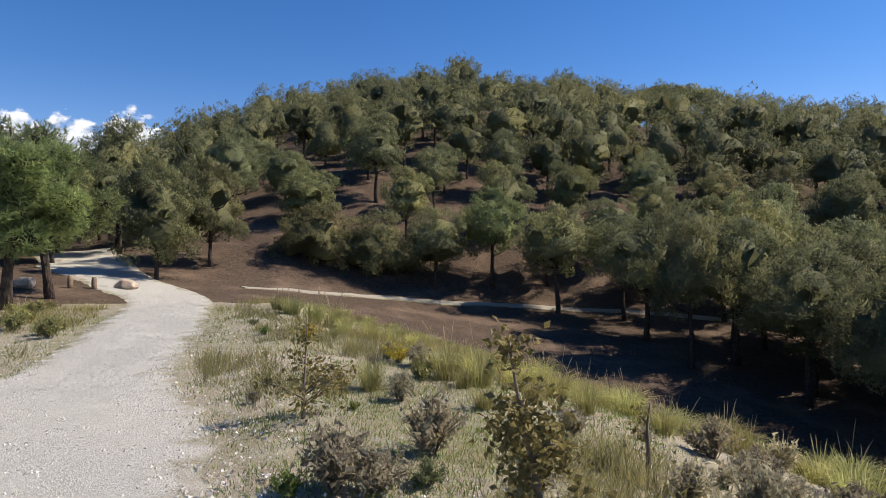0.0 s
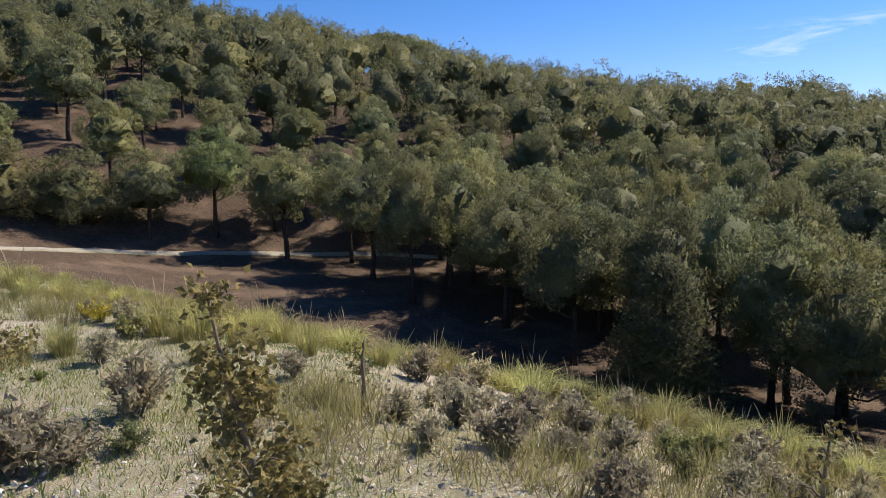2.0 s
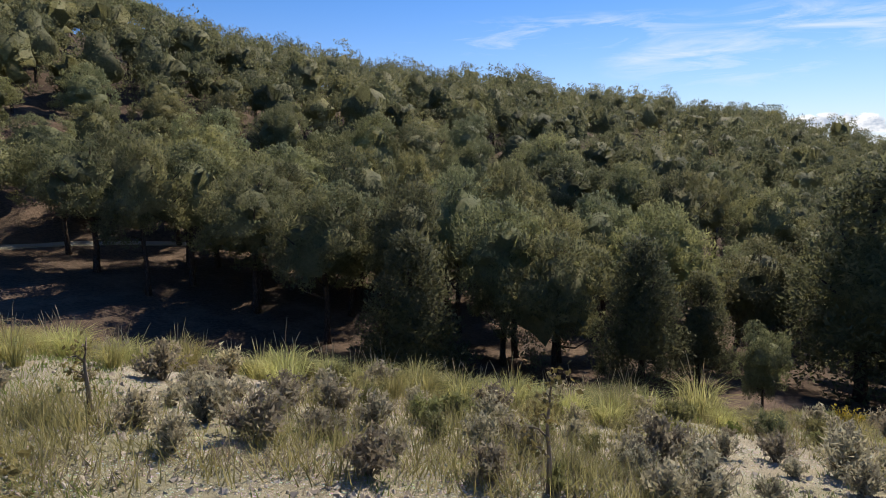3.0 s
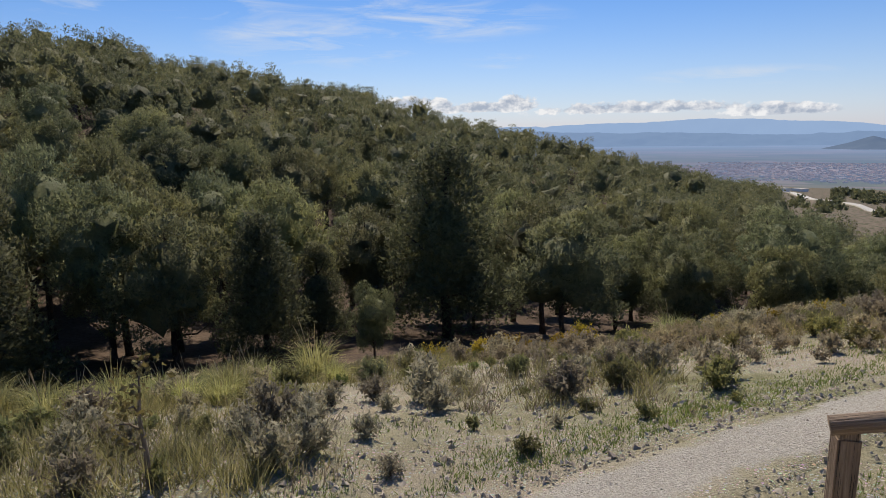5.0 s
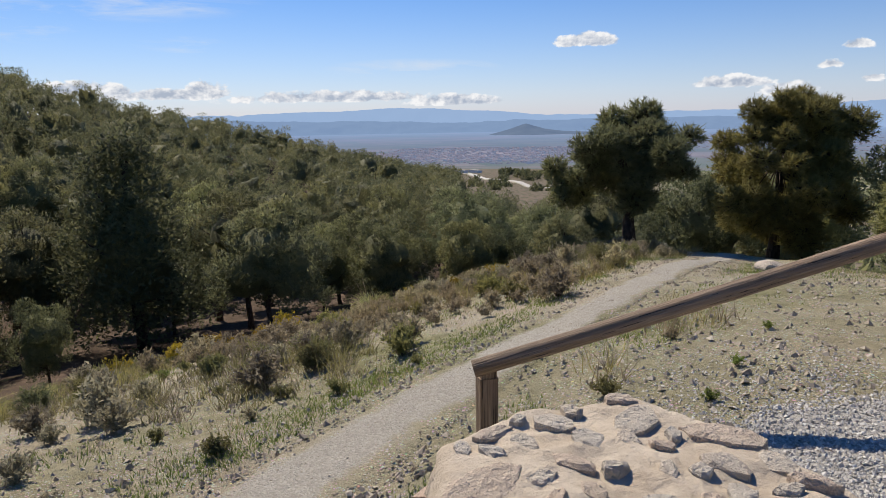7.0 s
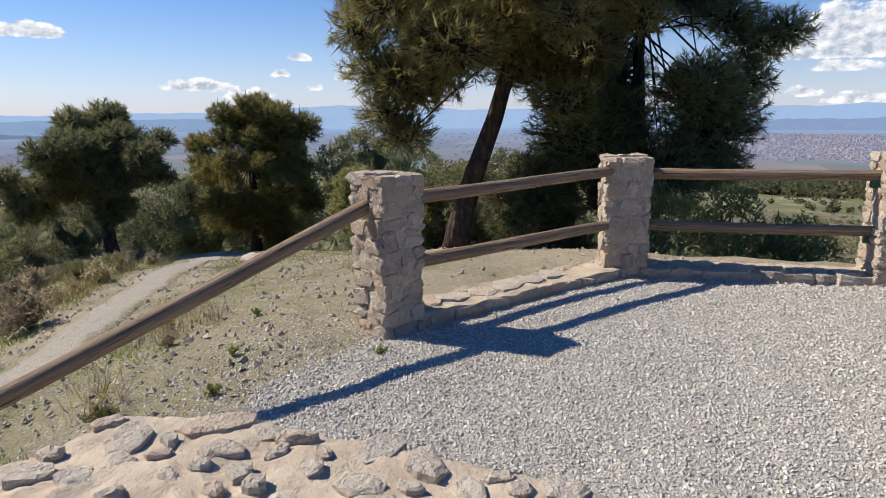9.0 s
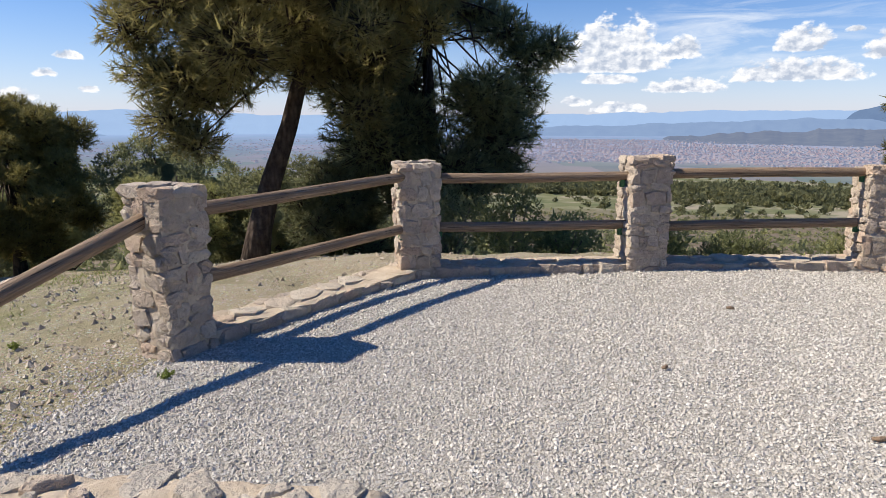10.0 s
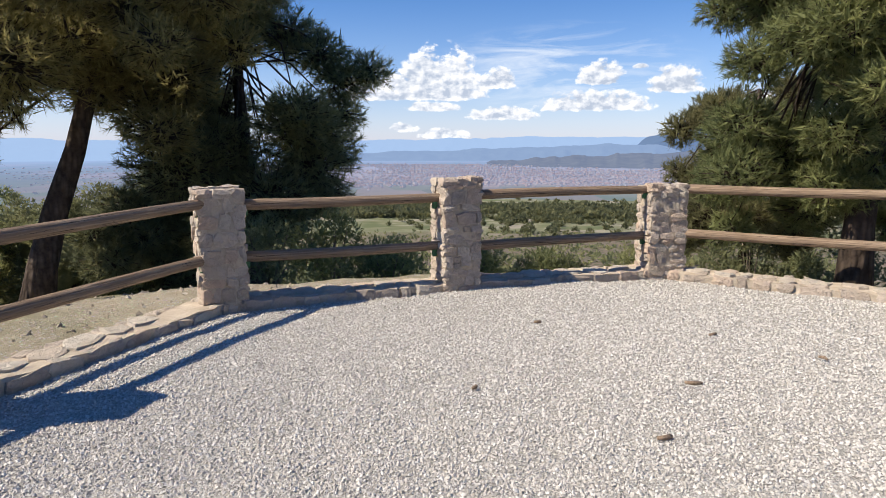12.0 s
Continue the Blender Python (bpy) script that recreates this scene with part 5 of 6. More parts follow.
def shrub(seed, size, stems, leaves, leaf, mat, upright=.8):
    """A dwarf shrub: a fan of thin twigs with small leaves along them."""
    r = np.random.default_rng(seed)
    tips = []
    for _ in range(stems):
        a, o = r.uniform(0, 2 * math.pi), r.uniform(.15, 1.0)
        e = np.array([math.cos(a) * o * size * .55, math.sin(a) * o * size * .55, size * r.uniform(.55, 1.0) * (1 - .35 * o) * upright])
        tips.append(e)
    tips = np.array(tips)
    knee = tips * [.4, .4, .55]
    pc = [sticks(np.zeros((stems, 3)) - [0, 0, .04], knee, .006, .004), sticks(knee, tips, .004, .002)]
    k = r.integers(0, stems, leaves)
    f = r.uniform(.35, 1.05, leaves)[:, None]
    c = tips[k] * f * np.array([1, 1, 1]) + r.normal(size=(leaves, 3)) * size * .045
    d = r.normal(size=(leaves, 3)) * .7 + np.array([0, 0, .5])
    d /= np.linalg.norm(d, axis=1)[:, None]
    sd = np.cross(d, r.normal(size=(leaves, 3)))
    sd /= np.linalg.norm(sd, axis=1)[:, None]
    ln = leaf * r.uniform(.6, 1.4, leaves)[:, None]
    v = np.stack([c - sd * ln * .22, c + sd * ln * .22, c + d * ln], 1).reshape(-1, 3)
    return [mesh_of("wood", *joined(pc), TWIG), mesh_of("foliage", v, np.arange(leaves * 3).reshape(-1, 3), mat)]


HEATHS = [shrub(640 + i, .42, 34, 900, .045, HEATH) for i in range(4)]
THYMES = [shrub(650 + i, .36, 26, 900, .045, THYME) for i in range(3)]
GREENS = [shrub(660 + i, .34, 20, 560, .05, GREEN) for i in range(2)]
GORSES = [shrub(670 + i, .55, 26, 900, .05, GORSE) for i in range(2)]
DARKS = [shrub(680 + i, .55, 26, 1100, .05, PINE_DARK) for i in range(2)]


def put(meshes, x, y, s, label, category, group, name):
    if name == "dwarf_shrub":
        name = "thyme_shrub" if meshes in THYMES else "green_shrublet" if meshes in GREENS else "dark_shrub" if meshes in DARKS else "heath_shrub"
        group = name.replace("_", " ") + "s on the slope"
    root = new(name)
    root.location, root.rotation_euler = (x, y, float(height(x, y))), (0, 0, rng.uniform(0, 6.28))
    root.scale = (s * rng.uniform(.9, 1.15), s * rng.uniform(.9, 1.15), s * rng.uniform(.85, 1.15))
    tagged(root, label, category, group)
    for me in meshes:
        part(me.name.split(".")[0], me, None, root)
    return root


ROAD_LINE = np.array([(-1.9, 2.4), (-2.9, 5.2), (-4.6, 8.6), (-5.4, 10.9), (-6.5, 14.4), (-9.4, 21.2), (-13.3, 28.4), (-17.3, 32)])
PATH_LINE = np.array([(3.3, 1.6), (4.5, .35), (5.1, -.6), (5.8, -1.7), (6.88, -3.12), (8.9, -5.3), (11.1, -7.6), (14.0, -10.3), (16.9, -13.06)])


def off_line(x, y, line):
    """How far a place is from a line of places."""
    p, best = np.array([x, y]), 1e9
    for a, b in zip(line[:-1], line[1:]):
        t = np.clip(np.dot(p - a, b - a) / np.dot(b - a, b - a), 0, 1)
        best = min(best, float(np.hypot(*(p - a - t * (b - a)))))
    return best


def clear(x, y, road=1.7, path=.95):
    return off_line(x, y, ROAD_LINE) > road and off_line(x, y, PATH_LINE) > path


def sow(n, b0, b1, r0, r1, gap, spots, tries=20):
    """Random free places in a sector round the terrace."""
    out = []
    for _ in range(n * tries):
        if len(out) == n:
            break
        b, rad = rng.uniform(b0, b1), math.sqrt(rng.uniform(r0 * r0, r1 * r1))
        x, y = polar(b, rad)
        if clear(x, y) and all((x - u) ** 2 + (y - w) ** 2 > gap * gap for u, w in spots):
            spots.append((x, y))
            out.append((x, y, rad))
    return out


_spots = [(.62, 3.6), (-1.05, 6.1)]
_far_tufts = []
for x, y, rad in sow(290, 2, 62, 7.6, 20.5, .47, _spots):
    k = int(rng.integers(5))
    if rad > 12.5:
        _far_tufts.append((k, x, y))
        continue
    put(TUSSOCKS[k], x, y, rng.uniform(.6, 1.05), "clump of yellow-green esparto grass on the brow", "grass tussock", "esparto tussocks", "grass_tussock")
for x, y, rad in sow(34, -2, 30, 7.5, 16, .8, _spots) + sow(80, -12, 16, 13, 24, .7, _spots) + sow(14, 60, 78, 9, 18, .8, _spots):
    put(TUSSOCKS[int(rng.integers(5))], x, y, rng.uniform(.4, .75), "small clump of green esparto grass", "grass tussock", "esparto tussocks", "grass_tussock")
for x, y, rad in sow(170, 58, 122, 5.8, 21, .42, _spots) + sow(62, 15, 64, 4.4, 9.5, .4, _spots) + sow(9, -8, 16, 4.4, 11, .7, _spots):
    k = rng.random()
    kind = HEATHS[int(rng.integers(4))] if k < .62 else THYMES[int(rng.integers(3))]
    put(kind, x, y, rng.uniform(.6, 1.35), "dry grey-brown dwarf shrub on stony ground" if k < .62 else "olive dwarf shrub on stony ground", "shrub", "dwarf shrubs", "dwarf_shrub")
for x, y, rad in sow(120, 88, 124, 6.5, 21, .4, _spots):
    put(HEATHS[int(rng.integers(4))] if rng.random() < .7 else THYMES[int(rng.integers(3))], x, y, rng.uniform(.7, 1.3), "dry grey-brown dwarf shrub on stony ground", "shrub", "dwarf shrubs", "dwarf_shrub")


def moved(me, x, y, size, most=None):
    """Corners and triangles of a plant's mesh, turned, scaled and set down at a place."""
    v = np.zeros(len(me.vertices) * 3, np.float32)
    t = np.zeros(len(me.polygons) * 3, np.int32)
    me.vertices.foreach_get("co", v)
    me.polygons.foreach_get("vertices", t)
    v, t = v.reshape(-1, 3), t.reshape(-1, 3)
    if most:
        v, t = v[:most], t[:most // 3]
    a = rng.uniform(0, 6.28)
    c, sn = math.cos(a) * size, math.sin(a) * size
    return np.stack([v[:, 0] * c - v[:, 1] * sn + x, v[:, 0] * sn + v[:, 1] * c + y, v[:, 2] * size + float(height(x, y))], 1), t


def esparto_carpet():
    """The tussocks farther down the brow, joined."""
    ob = new("esparto_carpet", mesh_of("esparto_carpet", *joined([moved(TUSSOCKS[k][0], x, y, rng.uniform(.6, 1.05)) for k, x, y in _far_tufts]), GRASS))
    tagged(ob, "yellow-green esparto grass covering the lower brow", "grass", kind="stuff")


esparto_carpet()


def heath_carpet():
    """Low heath too dense to tell apart, joined."""
    pieces = [moved(HEATHS[int(rng.integers(4))][1], x, y, rng.uniform(.5, 1.0), 1500) for x, y, rad in sow(260, 82, 122, 7.5, 20, .26, _spots)]
    ob = new("heath_carpet", mesh_of("heath_carpet", *joined(pieces), HEATH))
    tagged(ob, "dense dry grey-brown heath beside the footpath", "heath", kind="stuff")


heath_carpet()
for x, y, rad in sow(16, -52, -24, 11, 22, .8, _spots):
    put(TUSSOCKS[int(rng.integers(5))], x, y, rng.uniform(.5, .9), "small clump of green esparto grass", "grass tussock", "esparto tussocks", "grass_tussock")
for x, y, rad in sow(30, -52, -22, 9, 22, .6, _spots):
    put(THYMES[int(rng.integers(3))], x, y, rng.uniform(.8, 1.6), "olive dwarf shrub on stony ground", "shrub", "dwarf shrubs", "dwarf_shrub")
for x, y, rad in sow(34, 40, 125, 4.0, 12, .5, _spots) + sow(12, -30, 20, 5.5, 15, .7, _spots):
    put(GREENS[int(rng.integers(2))] if rng.random() < .12 else (HEATHS + THYMES)[int(rng.integers(7))], x, y, rng.uniform(.3, .62), "low green shrublet among stones", "shrub", "dwarf shrubs", "dwarf_shrub")
for x, y, s in ((14.2, 1.9, 1.3), (13.6, .3, 1.4), (13.2, .9, 1.1), (14.5, -1.0, 1.1), (-.57, 10.7, .8), (12.6, 2.4, 1.0), (-2.43, 12.2, .8), (15.2, -2.6, 1.2), (15.5, -3.8, 1.0), (12.2, 3.2, .9), (15.9, -5.0, .9)):
    put(GORSES[int(rng.integers(2))], x, y, s, "yellow-orange flowering gorse shrub on the brow", "gorse", "gorse shrubs", "gorse_shrub")
for x, y, s in ((9.0, 3.3, .9), (.28, 5.13, .55), (12.0, -1.5, .8), (8.2, 5.6, .8), (6.4, 6.3, .8)):
    put(DARKS[int(rng.integers(2))], x, y, s, "dark green rounded shrub", "shrub", "dwarf shrubs", "dwarf_shrub")
for x, y, s in ((10.2, 4.75, 1.5), (14.6, -1.5, 1.3), (11.4, 6.6, 1.2), (15.4, -3.0, 1.1), (-.7, 8.7, .8), (.25, 9.9, 1.2), (.7, 9.4, 1.1), (-3.9, 16.3, 1.1), (-3.2, 15.8, 1.2), (-4.4, 16.9, 1.0), (-2.6, 15.2, 1.1)):
    put(TUSSOCKS[0], x, y, s, "tall esparto clump with dry flower stalks", "grass tussock", "esparto tussocks", "grass_tussock")
put(TUSSOCKS[1], 2.86, -1.08, .52, "grass clump growing against the rubble wall", "grass tussock", "", "grass_tussock")
put(HEATHS[0], -.34, 4.95, 1.25, "dry grey-brown dwarf shrub on stony ground", "shrub", "", "dwarf_shrub")
put(HEATHS[1], -.05, 5.0, 1.0, "dry grey-brown dwarf shrub on stony ground", "shrub", "", "dwarf_shrub")
put(GREENS[0], -.6, 4.8, .7, "bright green herbs at the track verge", "shrub", "", "dwarf_shrub")
for x, y in ((4.3, -2.6), (3.9, -2.1), (4.9, -3.4), (3.3, -3.0)):
    put(GREENS[0], x, y, .3, "tiny green herb cushion in gravel", "herb", "herbs", "herb_cushion")


def sapling(x, y, stem, boughs, leaves, leaf, label, seed, size):
    r = np.random.default_rng(seed)
    root = new("oak_sapling")
    root.location = (x, y, float(height(x, y)))
    tagged(root, label, "oak sapling", "oak saplings")
    v, q = tube(stem, [.024 - .019 * i / (len(stem) - 1) for i in range(len(stem))], 7, .1, seed)
    pc, ends = [(v, tris_of(q))], []
    for h, reach, rise in boughs:
        f = h * (len(stem) - 1)
        i = min(int(f), len(stem) - 2)
        s = np.array(stem[i]) + (np.array(stem[i + 1]) - np.array(stem[i])) * (f - i)
        a = r.uniform(0, 6.28)
        e = s + np.array([math.cos(a) * reach, math.sin(a) * reach, rise])
        v, q = tube([s, (s + e) / 2 + [0, 0, .03], e], [.010, .007, .003], 4, .1, 2)
        pc.append((v, tris_of(q)))
        ends += [e, (s + e) / 2 + r.normal(size=3) * .03, s * .25 + e * .75]
    part("stem", mesh_of("stem", *joined(pc), TWIG, None, True), None, root)
    ends = np.array(ends)
    c = ends[r.integers(0, len(ends), leaves)] + r.normal(size=(leaves, 3)) * size
    d = r.normal(size=(leaves, 3))
    d /= np.linalg.norm(d, axis=1)[:, None]
    sd = np.cross(d, r.normal(size=(leaves, 3)))
    sd /= np.linalg.norm(sd, axis=1)[:, None]
    nn = np.cross(d, sd)
    ln = leaf * r.uniform(.6, 1.3, leaves)[:, None]
    v = np.stack([c, c + d * ln * .5 + sd * ln * .32 + nn * ln * .1, c + d * ln, c + d * ln * .5 - sd * ln * .32 + nn * ln * .1], 1).reshape(-1, 3)
    b = np.arange(leaves)[:, None] * 4
    part("foliage", mesh_of("foliage", v, np.concatenate([b + [0, 1, 2], b + [0, 2, 3]]), OAK), None, root)


sapling(.98, 3.55, [(0, 0, -.1), (-.02, .0, .25), (-.05, 0, .55), (-.12, 0, .85), (-.16, 0, 1.05), (-.20, 0, 1.3)],
        [(.12, .26, .1), (.16, .28, .15), (.2, .26, .1), (.24, .24, .2), (.28, .24, .1), (.32, .2, .16), (.36, .2, .1), (.42, .17, .1), (.46, .14, .1), (.52, .14, .08), (.56, .12, .08), (.62, .10, .05), (.66, .12, .05), (.7, .10, .05), (.74, .08, .05), (.98, .05, .03), (.15, .2, .2), (.3, .2, .0), (.25, .2, -.05), (.1, .2, .05)],
        1900, .048, "young holm oak sapling with brownish leathery leaves", 701, .055)
sapling(-1.09, 6.9, [(0, 0, -.1), (.01, 0, .2), (.03, 0, .45), (.05, 0, .75), (.06, 0, 1.05)],
        [(.2, .5, .22), (.25, .42, .2), (.22, .55, .15), (.3, .35, .2), (.18, .45, .2), (.3, .3, .15), (.35, .3, .18), (.55, .12, .1), (.75, .1, .08), (.28, .5, .25)],
        800, .05, "dome-shaped oak sapling with brown leaves", 702, .07)
sapling(2.04, 5.94, [(0, 0, -.1), (.01, 0, .2), (.0, 0, .4), (.03, 0, .6)], [(.5, .12, .05), (.7, .12, .06), (.85, .1, .05), (.4, .1, .05)], 120, .045, "thin oak sapling with few leaves", 703, .05)
sapling(4.15, 3.2, [(0, 0, -.1), (.01, 0, .25), (-.02, 0, .5), (.03, 0, .85)], [(.35, .15, .1), (.55, .15, .1), (.7, .15, .1), (.85, .12, .05), (.97, .1, .05)], 170, .05, "thin oak sapling with sparse leaves", 704, .05)


# ---------------------------------------------------------------- loose stones, gravel and short grass
def chips(name, xs, ys, sizes, z, label, category, mat, seed):
    """Small crushed stones, five sides each, joined into one mesh."""
    r = np.random.default_rng(seed)
    n = len(xs)
    z = np.broadcast_to(z, (n,))
    a = np.arange(5)[None] * 1.2566 + r.uniform(-.4, .4, (n, 5)) + r.uniform(0, 6.28, (n, 1))
    rad = r.uniform(.35, .65, (n, 5)) * sizes[:, None]
    ring = np.stack([np.cos(a) * rad + xs[:, None], np.sin(a) * rad + ys[:, None], z[:, None] + r.uniform(-.25, .3, (n, 5)) * sizes[:, None]], -1)
    top = np.stack([xs + r.normal(size=n) * .2 * sizes, ys + r.normal(size=n) * .2 * sizes, z + sizes * r.uniform(.3, .65, n)], -1)[:, None]
    v = np.concatenate([ring, top], 1).reshape(-1, 3)
    t = (np.array([(i, (i + 1) % 5, 5) for i in range(5)])[None] + np.arange(n)[:, None, None] * 6).reshape(-1, 3)
    return tagged(new(name, mesh_of(name, v, t, mat)), label, category, kind="stuff")


def in_terrace(x, y):
    poly, inside = TERRACE, np.zeros(len(x), bool)
    for (x0, y0), (x1, y1) in zip(poly, poly[1:] + poly[:1]):
        hit = ((y0 > y) != (y1 > y)) & (x < (x1 - x0) * (y - y0) / (y1 - y0 + 1e-9) + x0)
        inside ^= hit
    return inside


def scatter():
    r = np.random.default_rng(31)
    n = 280000
    x, y = r.uniform(-5.5, 3.8, n), r.uniform(-7.6, -.9, n)
    keep = in_terrace(x, y) & (r.random(n) < np.clip(1.3 - np.hypot(x - .6, y) * .11, .42, 1)) & (y < .2 - .45 * np.abs(x - 1.2))
    x, y = x[keep], y[keep]
    far = np.hypot(x - .6, y)
    chips("gravel", x, y, (.008 + .014 * r.random(len(x)) ** 2.0) * (1 + .06 * far), terrace_top(x, y) + .001, "loose pale limestone gravel on the terrace", "gravel", PEBBLE_LOOSE, 12)
    # stony slopes: bearing 20 to 150 and the verge of the tracks
    n = 44000
    b, rad = r.uniform(5, 170, n), 2.6 + 11 * r.random(n) ** 1.7
    x, y = polar(b, rad)
    keep = ~in_terrace(x, y) & (value_noise(x * .8, y * .8, 33) + r.uniform(-.7, .7, n) > -.1)
    x, y = x[keep], y[keep]
    chips("loose_stones", x, y, .010 + .062 * r.random(len(x)) ** 4.5, height(x, y), "tan loose stones strewn over the dry slope", "stones", SOIL_STONE, 6)
    n = 24000
    k = r.uniform(0, 1, n) ** 1.9 * 4.2
    i = np.minimum(k.astype(int), 5)
    f = (k - i)[:, None]
    p = ROAD_LINE[i] * (1 - f) + ROAD_LINE[i + 1] * f
    x, y = p[:, 0] + r.normal(size=n) * 1.25, p[:, 1] + r.normal(size=n) * .6
    chips("track_stones", x, y, .010 + .034 * r.random(n) ** 4, height(x, y) + .03, "small pale stones on the gravel track and its verge", "stones", PEBBLE_LOOSE, 7)
    n = 8000
    k = r.uniform(0, 1, n) ** 1.3 * 6.9
    i = k.astype(int)
    f = (k - i)[:, None]
    p = PATH_LINE[i] * (1 - f) + PATH_LINE[i + 1] * f + np.array([.64, .77]) * (r.normal(size=n) * .42)[:, None]
    p = p[~in_terrace(p[:, 0], p[:, 1])]
    chips("path_stones", p[:, 0], p[:, 1], .009 + .038 * r.random(len(p)) ** 4, height(p[:, 0], p[:, 1]) + .02, "small pale stones on the trodden footpath", "stones", SOIL_STONE, 9)
    # gravel strewn past the terrace's edge
    n = 5200
    k = r.integers(0, 3, n)
    a = np.array([(3.45, -3.4), (3.6, -2.2), (3.1, -1.2)])[k]
    e = np.array([(3.6, -2.2), (3.1, -1.2), (2.9, -.9)])[k]
    f = r.random((n, 1))
    p = a * (1 - f) + e * f + np.stack([np.abs(r.normal(size=n)) * .55 - .1, r.normal(size=n) * .2], 1)
    chips("strewn_gravel", p[:, 0], p[:, 1], .009 + .018 * r.random(n) ** 2, np.maximum(height(p[:, 0], p[:, 1]), np.where(in_terrace(p[:, 0], p[:, 1]), .022, -9)), "gravel thinning out over bare soil", "gravel", PEBBLE_LOOSE, 8)
    # low dry growth between the tussocks and shrubs
    n = 12500
    b, rad = r.uniform(-48, 128, n), 4.2 + 17.5 * r.random(n) ** .85
    x, y = polar(b, rad)
    thick = np.interp(b, (-48, -24, -8, 10, 55, 70, 128), (-.05, -.2, -.3, .25, .25, .08, 0)) + np.interp(rad, (4, 7.5, 10.5, 20), (-.5, -.1, .15, .2))
    thick = thick - np.interp(b, (4, 26, 46, 86), (.4, 0, 0, .22)) * np.interp(rad, (7, 11), (1, 0))
    keep = ~in_terrace(x, y) & (value_noise(x * .7, y * .7, 43) + thick > r.uniform(-.4, .4, n))
    for line, gap in ((ROAD_LINE, 1.5), (PATH_LINE, .8)):
        d = np.full(n, 1e9)
        for p0, p1 in zip(line[:-1], line[1:]):
            q = np.stack([x, y], 1)
            t = np.clip(((q - p0) @ (p1 - p0)) / ((p1 - p0) @ (p1 - p0)), 0, 1)[:, None]
            d = np.minimum(d, np.linalg.norm(q - p0 - t * (p1 - p0), axis=1))
        keep &= d > gap
    x, y, b = x[keep], y[keep], b[keep]
    m, per = len(x), 26
    kind = np.where(r.random(m) < np.interp(b, (0, 55, 75), (.75, .7, .25)), 0, np.where(r.random(m) < .5, 1, 2))
    hh = np.repeat(np.where(kind == 0, .27, .19) * r.uniform(.5, 1.2, m), per)
    x2, y2 = np.repeat(x, per) + r.normal(size=m * per) * .09, np.repeat(y, per) + r.normal(size=m * per) * .09
    p = np.stack([x2, y2, height(x2, y2) - .02], 1)
    a = r.uniform(0, 6.28, m * per)
    sd = np.stack([np.cos(a), np.sin(a), 0 * a], 1) * .0055
    tip = p + np.stack([r.normal(size=m * per) * .45 * hh, r.normal(size=m * per) * .45 * hh, hh * r.uniform(.6, 1.2, m * per)], 1)
    v = np.stack([p - sd, p + sd, tip], 1).reshape(-1, 3)
    ob = new("dry_undergrowth", mesh_of("dry_undergrowth", v, np.arange(m * per * 3).reshape(-1, 3), [GRASS, HEATH, THYME], np.repeat(kind, per)))
    tagged(ob, "dry grass and heath filling the slope between shrubs", "undergrowth", kind="stuff")
    # short grass
    n = 52000
    b, rad = r.uniform(-45, 145, n), 3.0 + 16 * r.random(n) ** 1.3
    x, y = polar(b, rad)
    fit = np.where(b < 15, .55, .05)
    keep = ~in_terrace(x, y) & (value_noise(x * .55, y * .55, 41) + .5 * value_noise(x * 2.1, y * 2.1, 42) + fit > r.uniform(-.1, .5, n))
    for line, gap in ((ROAD_LINE, 1.0), (PATH_LINE, .62)):
        d = np.full(n, 1e9)
        for p0, p1 in zip(line[:-1], line[1:]):
            q = np.stack([x, y], 1)
            t = np.clip(((q - p0) @ (p1 - p0)) / ((p1 - p0) @ (p1 - p0)), 0, 1)[:, None]
            d = np.minimum(d, np.linalg.norm(q - p0 - t * (p1 - p0), axis=1))
        keep &= d > gap
    x, y, turf = x[keep], y[keep], b[keep] < 15
    n = 3600
    k = r.uniform(0, 6.6, n)
    i = k.astype(int)
    f = (k - i)[:, None]
    p = PATH_LINE[i] * (1 - f) + PATH_LINE[i + 1] * f + np.array([.64, .77]) * (.75 + np.abs(r.normal(size=n)) * .35)[:, None] * np.where(r.random(n) < .72, 1, -1)[:, None]
    good = (value_noise(p[:, 0] * 1.1, p[:, 1] * 1.1, 47) > -.2) & ~in_terrace(p[:, 0], p[:, 1])
    x, y = np.concatenate([x, p[good, 0]]), np.concatenate([y, p[good, 1]])
    turf = np.concatenate([turf, np.zeros(int(good.sum()), bool)])
    m, per = len(x), 5
    fresh = np.arange(m) >= m - good.sum()
    x, y = np.repeat(x, per) + r.normal(size=m * per) * .05, np.repeat(y, per) + r.normal(size=m * per) * .05
    h = np.repeat(r.uniform(.025, .085, m) * np.where(fresh, .7, 1), per) * r.uniform(.6, 1.2, m * per)
    p = np.stack([x, y, height(x, y) - .01], 1)
    a = r.uniform(0, 6.28, m * per)
    sd = np.stack([np.cos(a), np.sin(a), 0 * a], 1) * .006
    tip = p + np.stack([r.normal(size=m * per) * .4 * h, r.normal(size=m * per) * .4 * h, h], 1)
    v = np.stack([p - sd, p + sd, tip], 1).reshape(-1, 3)
    kind = np.repeat((r.random(m) < np.where(fresh, .95, np.where(turf, .82, .55))), per).astype(int)
    ob = new("short_grass", mesh_of("short_grass", v, np.arange(m * per * 3).reshape(-1, 3), [STRAW, GREEN], kind))
    tagged(ob, "short sparse grass, green and straw-coloured", "grass", kind="stuff")


scatter()


